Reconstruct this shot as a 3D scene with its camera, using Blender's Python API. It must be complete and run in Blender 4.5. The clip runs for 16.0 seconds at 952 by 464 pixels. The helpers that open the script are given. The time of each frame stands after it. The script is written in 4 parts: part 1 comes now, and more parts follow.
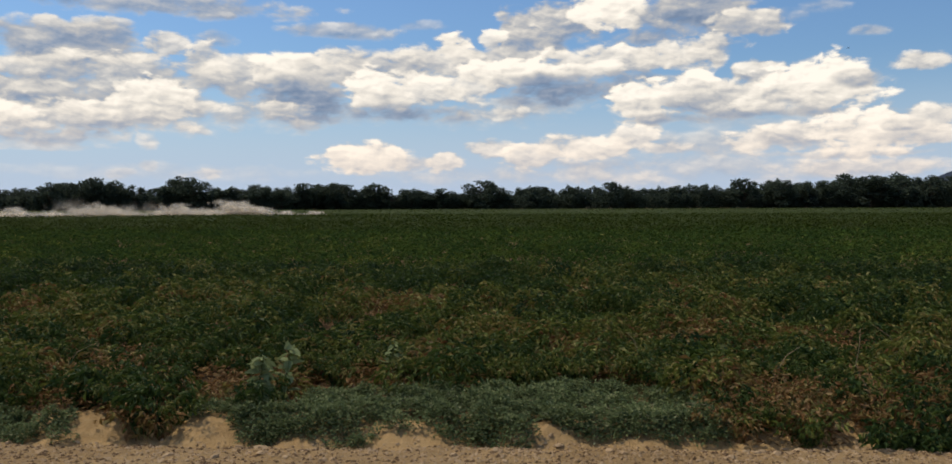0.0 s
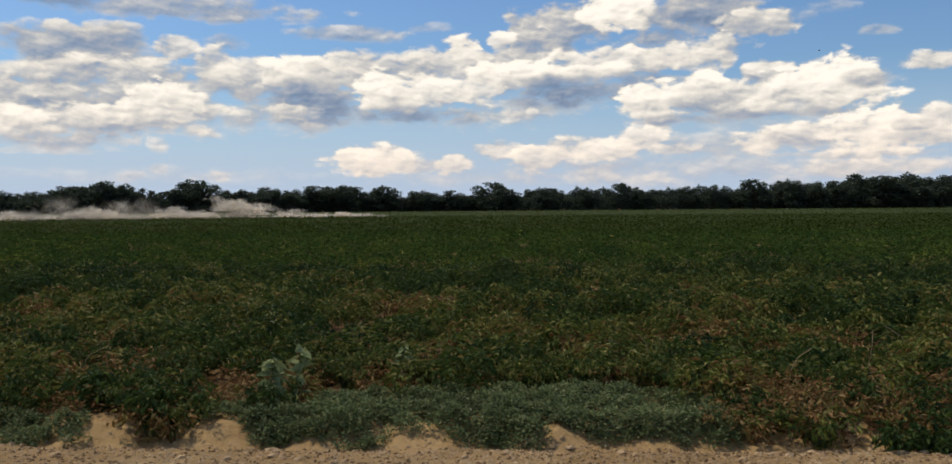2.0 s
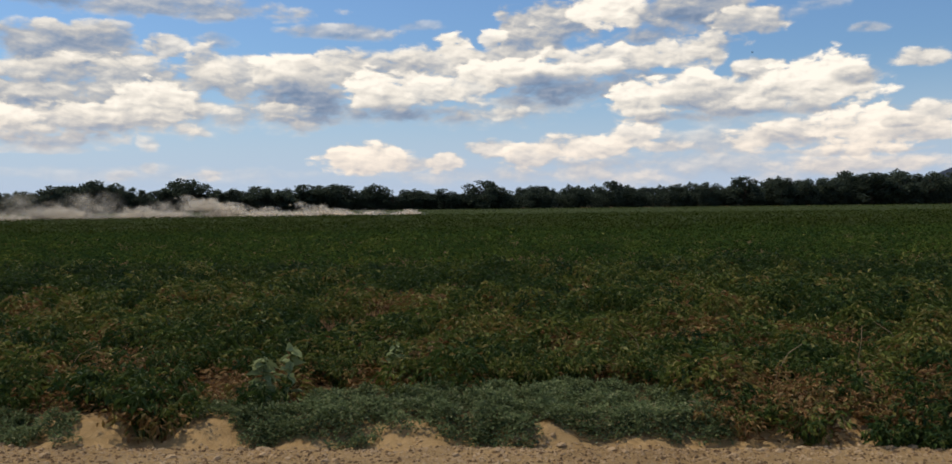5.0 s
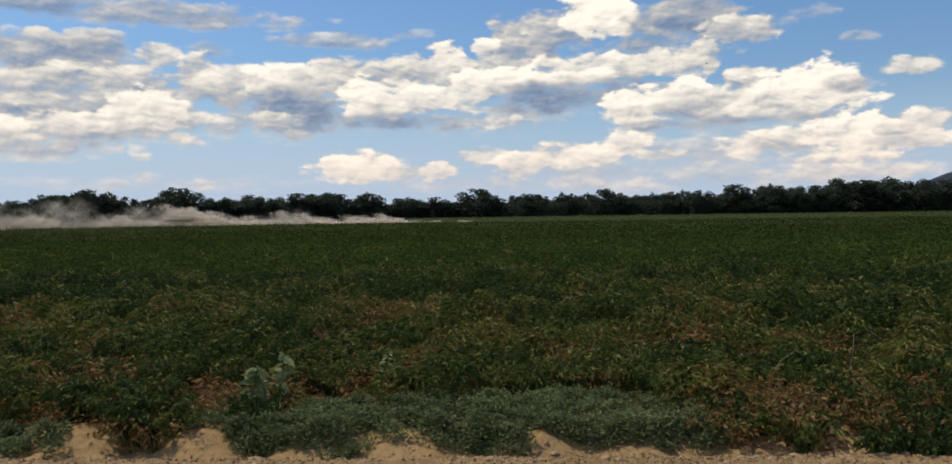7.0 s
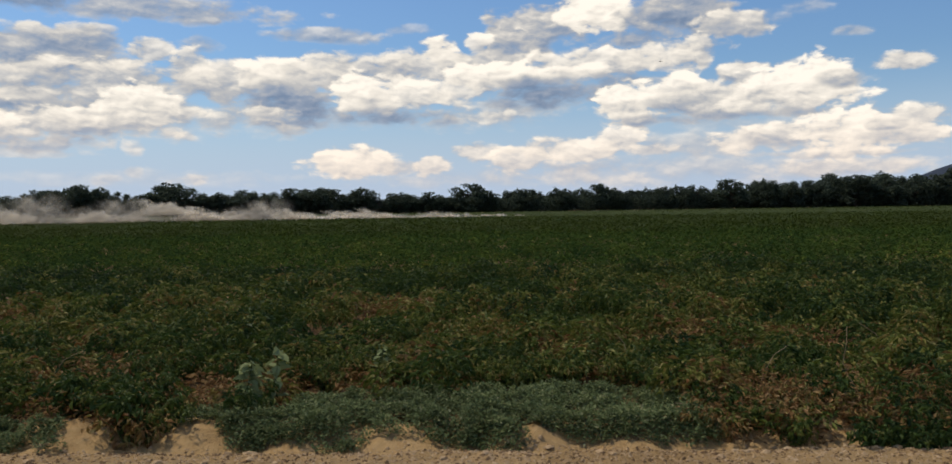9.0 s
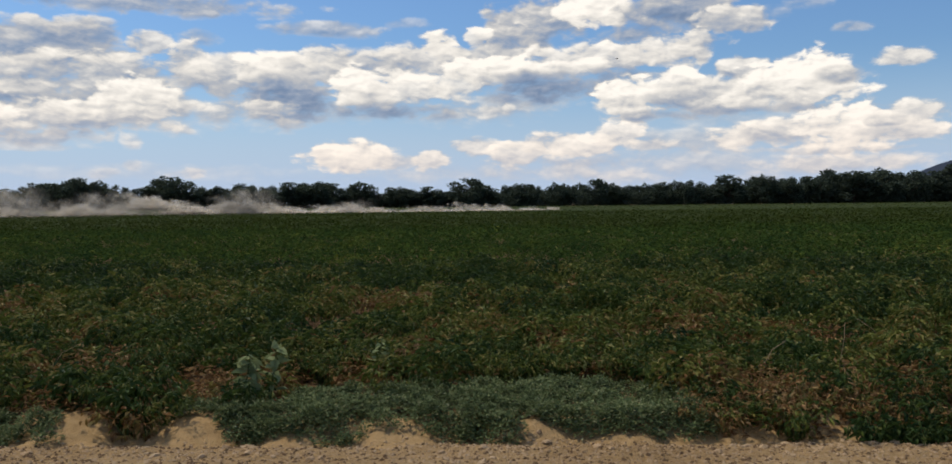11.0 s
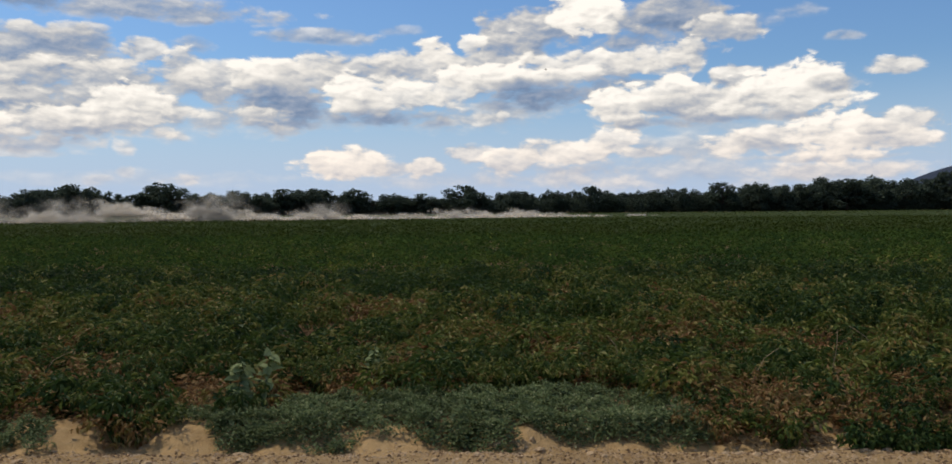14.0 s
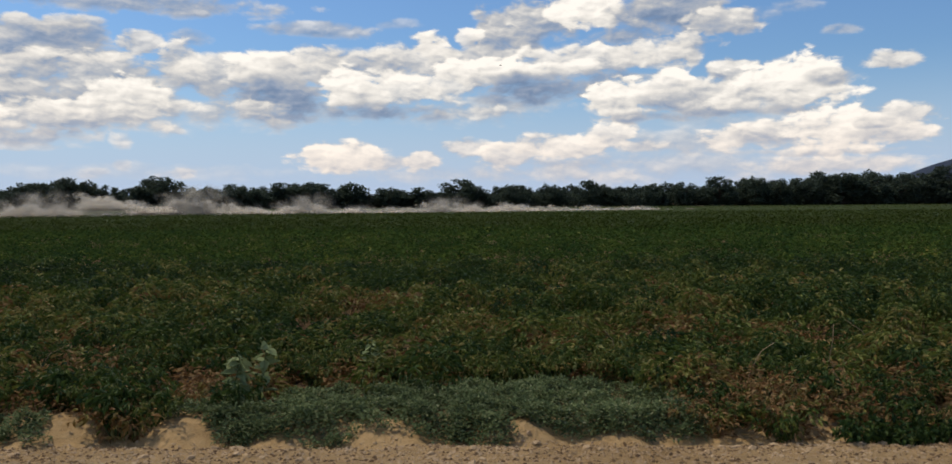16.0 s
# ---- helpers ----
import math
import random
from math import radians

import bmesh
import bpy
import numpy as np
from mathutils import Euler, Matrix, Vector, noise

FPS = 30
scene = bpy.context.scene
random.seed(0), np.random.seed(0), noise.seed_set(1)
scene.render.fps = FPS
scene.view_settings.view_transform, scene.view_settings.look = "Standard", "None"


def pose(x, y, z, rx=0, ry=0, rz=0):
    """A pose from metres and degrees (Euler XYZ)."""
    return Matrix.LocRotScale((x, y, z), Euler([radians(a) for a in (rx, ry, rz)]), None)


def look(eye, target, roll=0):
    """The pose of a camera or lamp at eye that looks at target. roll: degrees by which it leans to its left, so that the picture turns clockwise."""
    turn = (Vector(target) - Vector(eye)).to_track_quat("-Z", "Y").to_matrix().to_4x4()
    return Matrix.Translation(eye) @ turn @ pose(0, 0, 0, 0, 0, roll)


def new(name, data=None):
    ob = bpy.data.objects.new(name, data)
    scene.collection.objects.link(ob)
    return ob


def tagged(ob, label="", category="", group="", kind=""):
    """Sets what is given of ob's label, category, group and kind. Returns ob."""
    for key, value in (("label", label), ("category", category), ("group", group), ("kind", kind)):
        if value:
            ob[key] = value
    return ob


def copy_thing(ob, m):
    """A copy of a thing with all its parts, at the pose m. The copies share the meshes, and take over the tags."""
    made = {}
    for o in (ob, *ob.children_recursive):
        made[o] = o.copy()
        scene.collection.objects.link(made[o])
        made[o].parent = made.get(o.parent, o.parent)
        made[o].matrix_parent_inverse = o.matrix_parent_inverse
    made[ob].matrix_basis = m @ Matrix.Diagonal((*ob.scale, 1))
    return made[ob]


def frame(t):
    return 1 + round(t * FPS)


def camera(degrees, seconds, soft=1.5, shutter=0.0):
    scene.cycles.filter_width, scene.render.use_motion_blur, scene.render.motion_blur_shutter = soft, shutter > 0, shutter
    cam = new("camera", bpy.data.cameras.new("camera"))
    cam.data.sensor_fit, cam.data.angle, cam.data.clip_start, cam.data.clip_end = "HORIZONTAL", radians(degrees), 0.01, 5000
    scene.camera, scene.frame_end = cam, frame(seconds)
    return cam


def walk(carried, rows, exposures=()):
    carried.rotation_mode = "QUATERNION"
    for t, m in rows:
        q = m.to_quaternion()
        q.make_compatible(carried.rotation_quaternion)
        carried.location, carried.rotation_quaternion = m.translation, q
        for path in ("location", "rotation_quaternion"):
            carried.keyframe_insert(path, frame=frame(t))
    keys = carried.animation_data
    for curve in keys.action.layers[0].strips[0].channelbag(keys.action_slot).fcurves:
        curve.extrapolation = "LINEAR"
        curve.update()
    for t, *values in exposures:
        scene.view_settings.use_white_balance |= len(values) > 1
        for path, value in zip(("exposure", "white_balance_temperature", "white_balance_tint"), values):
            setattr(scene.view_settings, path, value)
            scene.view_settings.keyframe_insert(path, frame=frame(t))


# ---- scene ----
cam = camera(58, 16.0, soft=1.6)


def eye(yaw, pitch, roll, x, z):
    return pose(x, 0, 1.6 + z, 90 + pitch, 0, yaw) @ pose(0, 0, 0, 0, 0, roll)


# the camera stands on the farm road and sways a little in the hand
walk(cam, [
    (0.0, eye(1.306, -1.735, -0.140, -0.001, 0.005)),
    (0.5, eye(1.331, -1.604, -0.142, -0.007, 0.009)),
    (1.0, eye(1.565, -1.423, -0.389, -0.004, 0.006)),
    (1.5, eye(1.728, -1.519, -0.429, -0.011, 0.003)),
    (2.0, eye(1.907, -1.612, -0.371, -0.010, 0.007)),
    (2.5, eye(1.898, -1.566, -0.370, -0.012, 0.005)),
    (3.0, eye(1.929, -1.535, -0.291, -0.013, 0.003)),
    (3.5, eye(1.854, -1.620, -0.367, -0.007, 0.006)),
    (4.0, eye(1.604, -1.806, -0.576, -0.002, 0.003)),
    (6.5, eye(1.078, -1.371, -0.556, 0.001, 0.008)),
    (7.0, eye(0.904, -1.193, -0.714, 0.005, 0.005)),
    (7.5, eye(0.746, -1.092, -0.637, -0.000, 0.005)),
    (8.0, eye(0.606, -1.222, -0.614, -0.002, 0.006)),
    (8.5, eye(0.492, -1.400, -0.645, -0.002, 0.003)),
    (9.0, eye(0.497, -1.525, -0.748, 0.000, 0.002)),
    (11.5, eye(0.424, -1.906, -0.448, -0.004, -0.000)),
    (12.0, eye(0.481, -1.581, -0.342, -0.005, 0.002)),
    (12.5, eye(0.317, -1.182, -0.330, -0.002, 0.002)),
    (13.0, eye(0.157, -1.201, -0.370, 0.001, 0.002)),
    (13.5, eye(0.006, -1.272, -0.387, 0.000, 0.001)),
    (14.0, eye(-0.007, -1.415, -0.440, 0.001, 0.001)),
    (14.5, eye(0.000, -1.665, -0.500, 0.000, -0.000)),
    (15.0, eye(0.016, -1.818, -0.497, 0.003, -0.001)),
    (15.5, eye(-0.180, -1.958, -0.400, 0.003, 0.002)),
    (16.0, eye(-0.199, -1.827, -0.387, 0.003, 0.001)),
], exposures=[(0.0, 0.0, 6980, 10), (9.2, 0.0, 6980, 10), (11.3, 0.0, 6700, 10), (16.0, 0.0, 6700, 10)])

# ---- light ----
SUN_EL, SUN_AZ = 58, -60     # degrees; azimuth from straight ahead, negative to the left
sun_data = bpy.data.lights.new("sun", "SUN")
sun_data.energy, sun_data.angle, sun_data.color = 3.0, radians(4), (1.0, 0.89, 0.72)
sun = new("sun", sun_data)
sun.matrix_world = look((0, 0, 0), (-math.sin(radians(SUN_AZ)) * math.cos(radians(SUN_EL)),
                                    -math.cos(radians(SUN_AZ)) * math.cos(radians(SUN_EL)), -math.sin(radians(SUN_EL))))


class Nodes:
    """Short hand for building node trees."""

    def __init__(self, tree):
        self.tree = tree

    def add(self, kind):
        return self.tree.nodes.new(kind)

    def put(self, socket, value):
        if isinstance(value, bpy.types.NodeSocket):
            self.tree.links.new(value, socket)
        elif value is not None:
            socket.default_value = value

    def math(self, op, a, b=None, c=None, clamp=False):
        node = self.add("ShaderNodeMath")
        node.operation, node.use_clamp = op, clamp
        for socket, value in zip(node.inputs, (a, b, c)):
            self.put(socket, value)
        return node.outputs[0]

    def vec(self, op, a, b=None, c=None):
        node = self.add("ShaderNodeVectorMath")
        node.operation = op
        for socket, value in zip(node.inputs, (a, b, c)):
            self.put(socket, value)
        return node.outputs["Value"] if op in ("LENGTH", "DOT_PRODUCT") else node.outputs["Vector"]

    def ramp(self, value, low, high, out_low=0.0, out_high=1.0):
        node = self.add("ShaderNodeMapRange")
        node.interpolation_type = "SMOOTHSTEP"
        for socket, v in zip(node.inputs, (value, low, high, out_low, out_high)):
            self.put(socket, v)
        return node.outputs[0]

    def mix(self, factor, a, b, blend="MIX"):
        node = self.add("ShaderNodeMix")
        node.data_type, node.blend_type = "RGBA", blend
        self.put(node.inputs["Factor"], factor)
        for socket, v in ((node.inputs[6], a), (node.inputs[7], b)):
            self.put(socket, v if isinstance(v, bpy.types.NodeSocket) else (*v, 1))
        return node.outputs[2]

    def noise(self, vector, scale, detail=4.0, rough=0.55, distortion=0.0):
        node = self.add("ShaderNodeTexNoise")
        self.put(node.inputs["Vector"], vector)
        for key, v in (("Scale", scale), ("Detail", detail), ("Roughness", rough), ("Distortion", distortion)):
            node.inputs[key].default_value = v
        return node.outputs["Fac"]

    def add_colour_noise(self, vector, scale):
        node = self.add("ShaderNodeTexNoise")
        self.put(node.inputs["Vector"], vector)
        node.inputs["Scale"].default_value = scale
        return node.outputs["Color"]

    def colours(self, value, stops):
        node = self.add("ShaderNodeValToRGB")
        self.put(node.inputs[0], value)
        ramp = node.color_ramp
        while len(ramp.elements) < len(stops):
            ramp.elements.new(0.5)
        for element, (at, colour) in zip(ramp.elements, stops):
            element.position, element.color = at, (*colour, 1)
        return node.outputs[0]


# ---- sky: a blue afternoon sky with banks of cumulus ----
# the heaped relief that every cloud shares: large lobes, small lobes, fine wisps
heaps = bpy.data.node_groups.new("cloud_heaps", "ShaderNodeTree")
heaps.interface.new_socket("Place", in_out="INPUT", socket_type="NodeSocketVector")
heaps.interface.new_socket("Height", in_out="OUTPUT", socket_type="NodeSocketFloat")
B = Nodes(heaps)
place = B.add("NodeGroupInput").outputs[0]
squat = B.vec("MULTIPLY", place, (0.85, 1.7, 0))
twist = B.vec("MULTIPLY", B.vec("SUBTRACT", B.add_colour_noise(squat, 0.9), (0.5, 0.5, 0.5)), (0.9, 0.9, 0))
squat = B.vec("ADD", squat, twist)


def lobes_of(scale, smooth):
    node = B.add("ShaderNodeTexVoronoi")
    node.feature = "SMOOTH_F1"
    B.put(node.inputs["Vector"], squat)
    node.inputs["Scale"].default_value, node.inputs["Smoothness"].default_value = scale, smooth
    return B.math("SUBTRACT", 0.45, node.outputs["Distance"])


rise = B.math("MULTIPLY", lobes_of(0.38, 0.7), 0.70)
rise = B.math("MULTIPLY_ADD", lobes_of(0.95, 0.7), 0.34, rise)
rise = B.math("MULTIPLY_ADD", B.math("SUBTRACT", B.noise(squat, 0.8, 6.0, 0.54), 0.5), 1.25, rise)
B.put(B.add("NodeGroupOutput").inputs[0], rise)

world = bpy.data.worlds.new("sky")
scene.world = world
world.use_nodes = True
world.node_tree.nodes.clear()
W = Nodes(world.node_tree)
way = W.add("ShaderNodeTexCoord").outputs["Generated"]
split = W.add("ShaderNodeSeparateXYZ")
W.put(split.inputs[0], way)
dx, dy, dz = split.outputs
flat = W.math("SQRT", W.math("MULTIPLY_ADD", dx, dx, W.math("MULTIPLY_ADD", dy, dy, 0.0004)))
azimuth = W.math("MULTIPLY", W.math("ARCTAN2", dx, dy), 180 / math.pi)
height = W.math("MULTIPLY", W.math("DIVIDE", dz, flat), 180 / math.pi)
join = W.add("ShaderNodeCombineXYZ")
W.put(join.inputs[0], azimuth), W.put(join.inputs[1], height)
spot = join.outputs[0]


def heap_at(offset):
    node = W.add("ShaderNodeGroup")
    node.node_tree = heaps
    W.put(node.inputs[0], W.vec("ADD", spot, offset))
    return node.outputs[0]


heap, heap_sunward, heap_close = heap_at((0, 0, 0)), heap_at((-0.45, 0.75, 0)), heap_at((-0.14, 0.22, 0))
# the outline of each cloud wanders with a coarse noise
warp = W.vec("MULTIPLY", W.vec("SUBTRACT", W.add_colour_noise(spot, 0.30), (0.5, 0.5, 0.5)), (2.2, 0.9, 0))
bent = W.vec("ADD", spot, warp)
ragged = W.math("MULTIPLY_ADD", heap, 1.35, 0.92)
# past the view the sky goes on with scattered clouds of the same kind
aside = W.math("MAXIMUM", W.ramp(W.math("ABSOLUTE", azimuth), 31.0, 38.0), W.ramp(height, 14.5, 19.0))
scattered = W.noise(W.vec("MULTIPLY", spot, (0.06, 0.16, 0)), 1.0, 3.0)
layers = [W.math("MULTIPLY", W.ramp(scattered, 0.50, 0.60), aside), W.math("MULTIPLY_ADD", scattered, 1.0, 0.05)]


def cloud(azimuth, height, wide, tall, glow, share, soft):
    """One heap before those so far: centre and half sizes in degrees of the sky, how sunlit, how dense, how soft."""
    d = W.vec("MULTIPLY", W.vec("SUBTRACT", bent, (azimuth, height, 0)), (1 / wide, 1 / tall, 0))
    body = W.math("MULTIPLY_ADD", W.vec("DOT_PRODUCT", d, d), -1.0, ragged)
    cover = W.ramp(body, -0.02, 0.10 + 1.0 * soft, 0.0, share)
    light = W.math("MULTIPLY_ADD", W.vec("DOT_PRODUCT", d, (0, 1, 0)), 0.20, glow - 0.06)
    layers[1] = W.math("MULTIPLY_ADD", cover, W.math("SUBTRACT", light, layers[1]), layers[1])
    layers[0] = W.math("MULTIPLY_ADD", cover, W.math("SUBTRACT", 1.0, layers[0]), layers[0])


cloud(13.0, 2.35, 17.0, 1.36, 0.52, 0.55, 1.00)
cloud(1.2, 2.05, 13.0, 0.73, 0.50, 0.50, 1.00)
cloud(-20.8, 2.16, 13.0, 0.64, 0.50, 0.25, 1.00)
cloud(14.8, 3.94, 6.9, 1.00, 0.48, 0.60, 0.90)
cloud(23.0, 2.37, 6.1, 0.82, 0.62, 0.75, 0.80)
cloud(-28.3, 3.57, 4.5, 0.36, 0.55, 0.55, 0.80)
cloud(-22.5, 5.55, 13.4, 1.36, 0.45, 0.55, 1.00)
cloud(-5.3, 5.99, 12.2, 1.09, 0.40, 0.50, 1.00)
cloud(-0.4, 6.05, 2.4, 0.59, 0.66, 0.70, 0.70)
cloud(2.0, 6.67, 6.9, 0.82, 0.55, 0.60, 0.90)
cloud(18.1, 5.37, 10.5, 0.82, 0.45, 0.35, 1.00)
cloud(-24.2, 12.81, 14.2, 1.09, 0.32, 0.85, 0.60)
cloud(-9.7, 11.45, 4.9, 0.68, 0.42, 0.70, 0.60)
cloud(-4.7, 11.96, 1.6, 0.54, 0.50, 0.40, 0.80)
cloud(-18.1, 10.68, 1.9, 0.77, 0.42, 0.60, 0.70)
cloud(23.1, 10.46, 1.4, 0.45, 0.60, 0.60, 0.70)
cloud(20.6, 12.23, 2.0, 0.64, 0.55, 0.40, 0.80)
cloud(17.7, 11.81, 2.4, 0.64, 0.50, 0.40, 0.90)
cloud(-27.2, 9.74, 5.9, 1.81, 0.36, 0.95, 0.50)
cloud(-25.4, 10.61, 1.6, 1.18, 0.44, 0.80, 0.40)
cloud(-24.0, 10.56, 1.8, 1.18, 0.42, 0.80, 0.40)
cloud(-24.9, 7.87, 10.5, 1.81, 0.55, 0.95, 0.50)
cloud(-28.9, 6.93, 5.3, 1.36, 0.52, 0.90, 0.60)
cloud(-29.6, 6.18, 4.9, 1.14, 0.30, 0.80, 0.80)
cloud(-24.3, 6.53, 4.5, 1.14, 0.28, 0.70, 0.80)
cloud(-21.0, 10.22, 1.5, 1.00, 0.64, 0.90, 0.35)
cloud(-18.7, 9.58, 1.4, 1.36, 0.70, 0.90, 0.35)
cloud(-17.0, 8.41, 5.3, 1.81, 0.60, 0.95, 0.50)
cloud(-13.2, 8.84, 3.2, 1.45, 0.90, 1.00, 0.35)
cloud(-10.8, 9.17, 2.8, 1.27, 0.74, 0.95, 0.35)
cloud(-6.9, 9.10, 4.9, 1.54, 0.58, 0.95, 0.50)
cloud(-2.9, 10.64, 1.6, 1.09, 0.92, 1.00, 0.30)
cloud(-3.4, 9.52, 4.5, 1.63, 0.66, 0.95, 0.40)
cloud(-12.7, 6.88, 4.3, 2.15, 0.22, 1.00, 0.70)
cloud(-17.0, 6.16, 4.5, 1.09, 0.52, 0.80, 0.70)
cloud(-21.8, 6.71, 2.7, 1.63, 0.88, 0.95, 0.35)
cloud(-19.6, 6.55, 3.2, 1.00, 0.72, 0.90, 0.45)
cloud(-7.7, 7.62, 2.4, 1.91, 0.92, 1.00, 0.35)
cloud(-4.8, 7.75, 3.6, 1.63, 0.84, 0.95, 0.40)
cloud(-5.7, 6.15, 5.3, 0.96, 0.18, 0.95, 0.80)
cloud(-14.0, 6.30, 2.4, 0.64, 0.70, 0.70, 0.50)
cloud(-26.0, 5.43, 7.7, 1.27, 0.68, 0.95, 0.45)
cloud(-29.8, 5.10, 2.9, 1.18, 0.86, 0.95, 0.40)
cloud(-23.2, 5.68, 4.1, 0.82, 0.66, 0.90, 0.50)
cloud(-27.9, 4.20, 5.7, 0.74, 0.24, 0.85, 0.90)
cloud(-23.0, 4.41, 0.7, 0.64, 0.65, 0.59, 0.90)
cloud(-21.9, 3.94, 0.7, 0.64, 0.77, 0.68, 0.90)
cloud(-18.9, 4.92, 0.7, 0.41, 0.61, 0.59, 0.90)
cloud(-16.9, 4.96, 0.7, 0.36, 0.57, 0.51, 0.90)
cloud(-12.7, 5.33, 1.5, 0.45, 0.55, 0.60, 0.70)
cloud(3.7, 11.83, 4.1, 2.00, 0.44, 0.98, 0.45)
cloud(1.6, 10.60, 2.8, 1.36, 0.46, 0.90, 0.50)
cloud(7.6, 13.05, 2.9, 2.00, 1.00, 1.00, 0.30)
cloud(12.9, 12.53, 4.5, 1.81, 0.28, 1.00, 0.50)
cloud(16.2, 11.47, 3.1, 1.09, 0.58, 0.95, 0.40)
cloud(10.7, 11.02, 4.3, 1.00, 0.36, 0.90, 0.55)
cloud(-0.3, 10.95, 1.2, 0.82, 0.86, 0.90, 0.35)
cloud(0.4, 9.82, 4.1, 1.18, 0.52, 0.90, 0.50)
cloud(8.1, 9.48, 6.5, 1.36, 0.72, 0.95, 0.45)
cloud(12.0, 9.87, 3.8, 1.54, 0.76, 0.95, 0.40)
cloud(14.1, 10.07, 2.4, 1.18, 0.66, 0.90, 0.45)
cloud(1.2, 8.76, 4.5, 1.23, 0.94, 1.00, 0.35)
cloud(6.4, 8.82, 2.8, 0.82, 0.82, 0.90, 0.40)
cloud(4.4, 7.67, 6.7, 1.41, 0.16, 1.00, 0.70)
cloud(9.5, 8.13, 3.8, 0.85, 0.30, 0.95, 0.70)
cloud(-1.6, 7.75, 2.4, 1.27, 0.82, 0.90, 0.45)
cloud(1.7, 6.23, 0.6, 0.50, 0.79, 0.68, 0.90)
cloud(17.1, 8.44, 2.2, 0.86, 0.66, 0.95, 0.40)
cloud(15.3, 6.82, 5.3, 1.45, 0.70, 0.98, 0.40)
cloud(9.8, 6.82, 3.2, 2.00, 0.88, 1.00, 0.30)
cloud(12.7, 7.89, 1.6, 1.00, 0.88, 0.95, 0.35)
cloud(13.4, 6.54, 4.1, 0.86, 0.40, 0.80, 0.70)
cloud(20.8, 7.55, 4.1, 2.27, 0.95, 1.00, 0.30)
cloud(18.8, 6.84, 3.6, 1.36, 0.80, 0.95, 0.40)
cloud(25.7, 8.44, 2.0, 0.82, 0.74, 0.95, 0.40)
cloud(23.0, 7.78, 2.3, 0.77, 0.40, 0.75, 0.70)
cloud(11.3, 5.60, 4.1, 0.51, 0.22, 0.90, 0.80)
cloud(19.3, 5.84, 5.3, 0.40, 0.30, 0.85, 0.90)
cloud(-8.7, 3.25, 3.7, 1.27, 0.86, 0.98, 0.35)
cloud(-5.7, 2.85, 2.4, 0.64, 0.62, 0.80, 0.60)
cloud(-3.2, 2.92, 1.6, 0.82, 0.76, 0.90, 0.40)
cloud(-23.9, 2.10, 0.9, 0.36, 0.57, 0.42, 0.90)
cloud(-22.3, 2.45, 0.7, 0.45, 0.57, 0.42, 0.90)
cloud(-18.8, 2.10, 1.2, 0.45, 0.68, 0.60, 0.60)
cloud(-0.4, 3.79, 2.0, 0.91, 0.70, 0.85, 0.50)
cloud(2.4, 3.21, 2.4, 1.09, 0.80, 0.90, 0.45)
cloud(5.7, 3.97, 4.1, 1.09, 0.80, 0.95, 0.40)
cloud(9.1, 4.39, 1.7, 1.09, 0.80, 0.90, 0.40)
cloud(11.0, 3.64, 2.4, 0.50, 0.72, 0.80, 0.60)
cloud(6.8, 2.68, 5.7, 0.41, 0.50, 0.60, 0.90)
cloud(16.4, 4.21, 2.1, 1.09, 0.82, 0.95, 0.40)
cloud(19.1, 4.35, 3.4, 1.09, 0.66, 0.95, 0.45)
cloud(23.0, 4.57, 3.7, 1.81, 0.90, 1.00, 0.35)
cloud(26.3, 5.13, 2.8, 1.00, 0.80, 0.95, 0.40)
cloud(26.5, 4.20, 2.4, 0.91, 0.72, 0.95, 0.50)
cloud(25.0, 4.91, 1.6, 0.41, 0.42, 0.70, 0.80)
cloud(21.9, 3.21, 6.9, 0.27, 0.40, 0.70, 0.90)

veil, light = layers
relief_light = W.math("MULTIPLY", W.math("SUBTRACT", heap, heap_sunward), 0.42)
relief_light = W.math("MULTIPLY_ADD", W.math("SUBTRACT", heap, heap_close), 0.42, relief_light)
relief_light = W.math("MINIMUM", W.math("MAXIMUM", relief_light, -0.30), 0.30)
light = W.math("ADD", light, relief_light, clamp=True)
shade = W.colours(light, [(0.0, (0.18, 0.26, 0.41)), (0.22, (0.29, 0.36, 0.49)), (0.46, (0.49, 0.51, 0.55)), (0.72, (0.78, 0.76, 0.73)), (1.0, (1.03, 0.99, 0.93))])
# low clouds are seen through more air: paler and warmer
low = W.ramp(height, 7.0, 1.5)
shade = W.mix(W.math("MULTIPLY", low, 0.55), shade, W.mix(light, (0.42, 0.47, 0.60), (1.06, 0.89, 0.76)))
blue_node = W.add("ShaderNodeTexSky")
blue_node.sky_type, blue_node.sun_disc = "NISHITA", False
blue_node.sun_elevation, blue_node.sun_rotation = radians(SUN_EL), radians(SUN_AZ)
blue_node.air_density, blue_node.dust_density, blue_node.ozone_density = 1.2, 0.6, 2.0
SKY = 0.095
blue = W.mix(1.0, blue_node.outputs[0], (SKY * 0.62, SKY * 0.85, SKY * 1.16), "MULTIPLY")
haze = W.ramp(height, 10.0, 0.0, 0.0, 0.9)
blue = W.mix(haze, blue, (0.46, 0.58, 0.80))
veil = W.math("MULTIPLY", veil, W.ramp(height, 0.0, 2.0, 0.45, 1.0))
ground_side = W.ramp(height, -3.0, -0.5)
sky_colour = W.mix(ground_side, (0.10, 0.09, 0.06), W.mix(veil, blue, shade))
back = W.add("ShaderNodeBackground")
W.put(back.inputs[0], sky_colour)
back.inputs[1].default_value = 1.0
W.put(W.add("ShaderNodeOutputWorld").inputs[0], back.outputs[0])


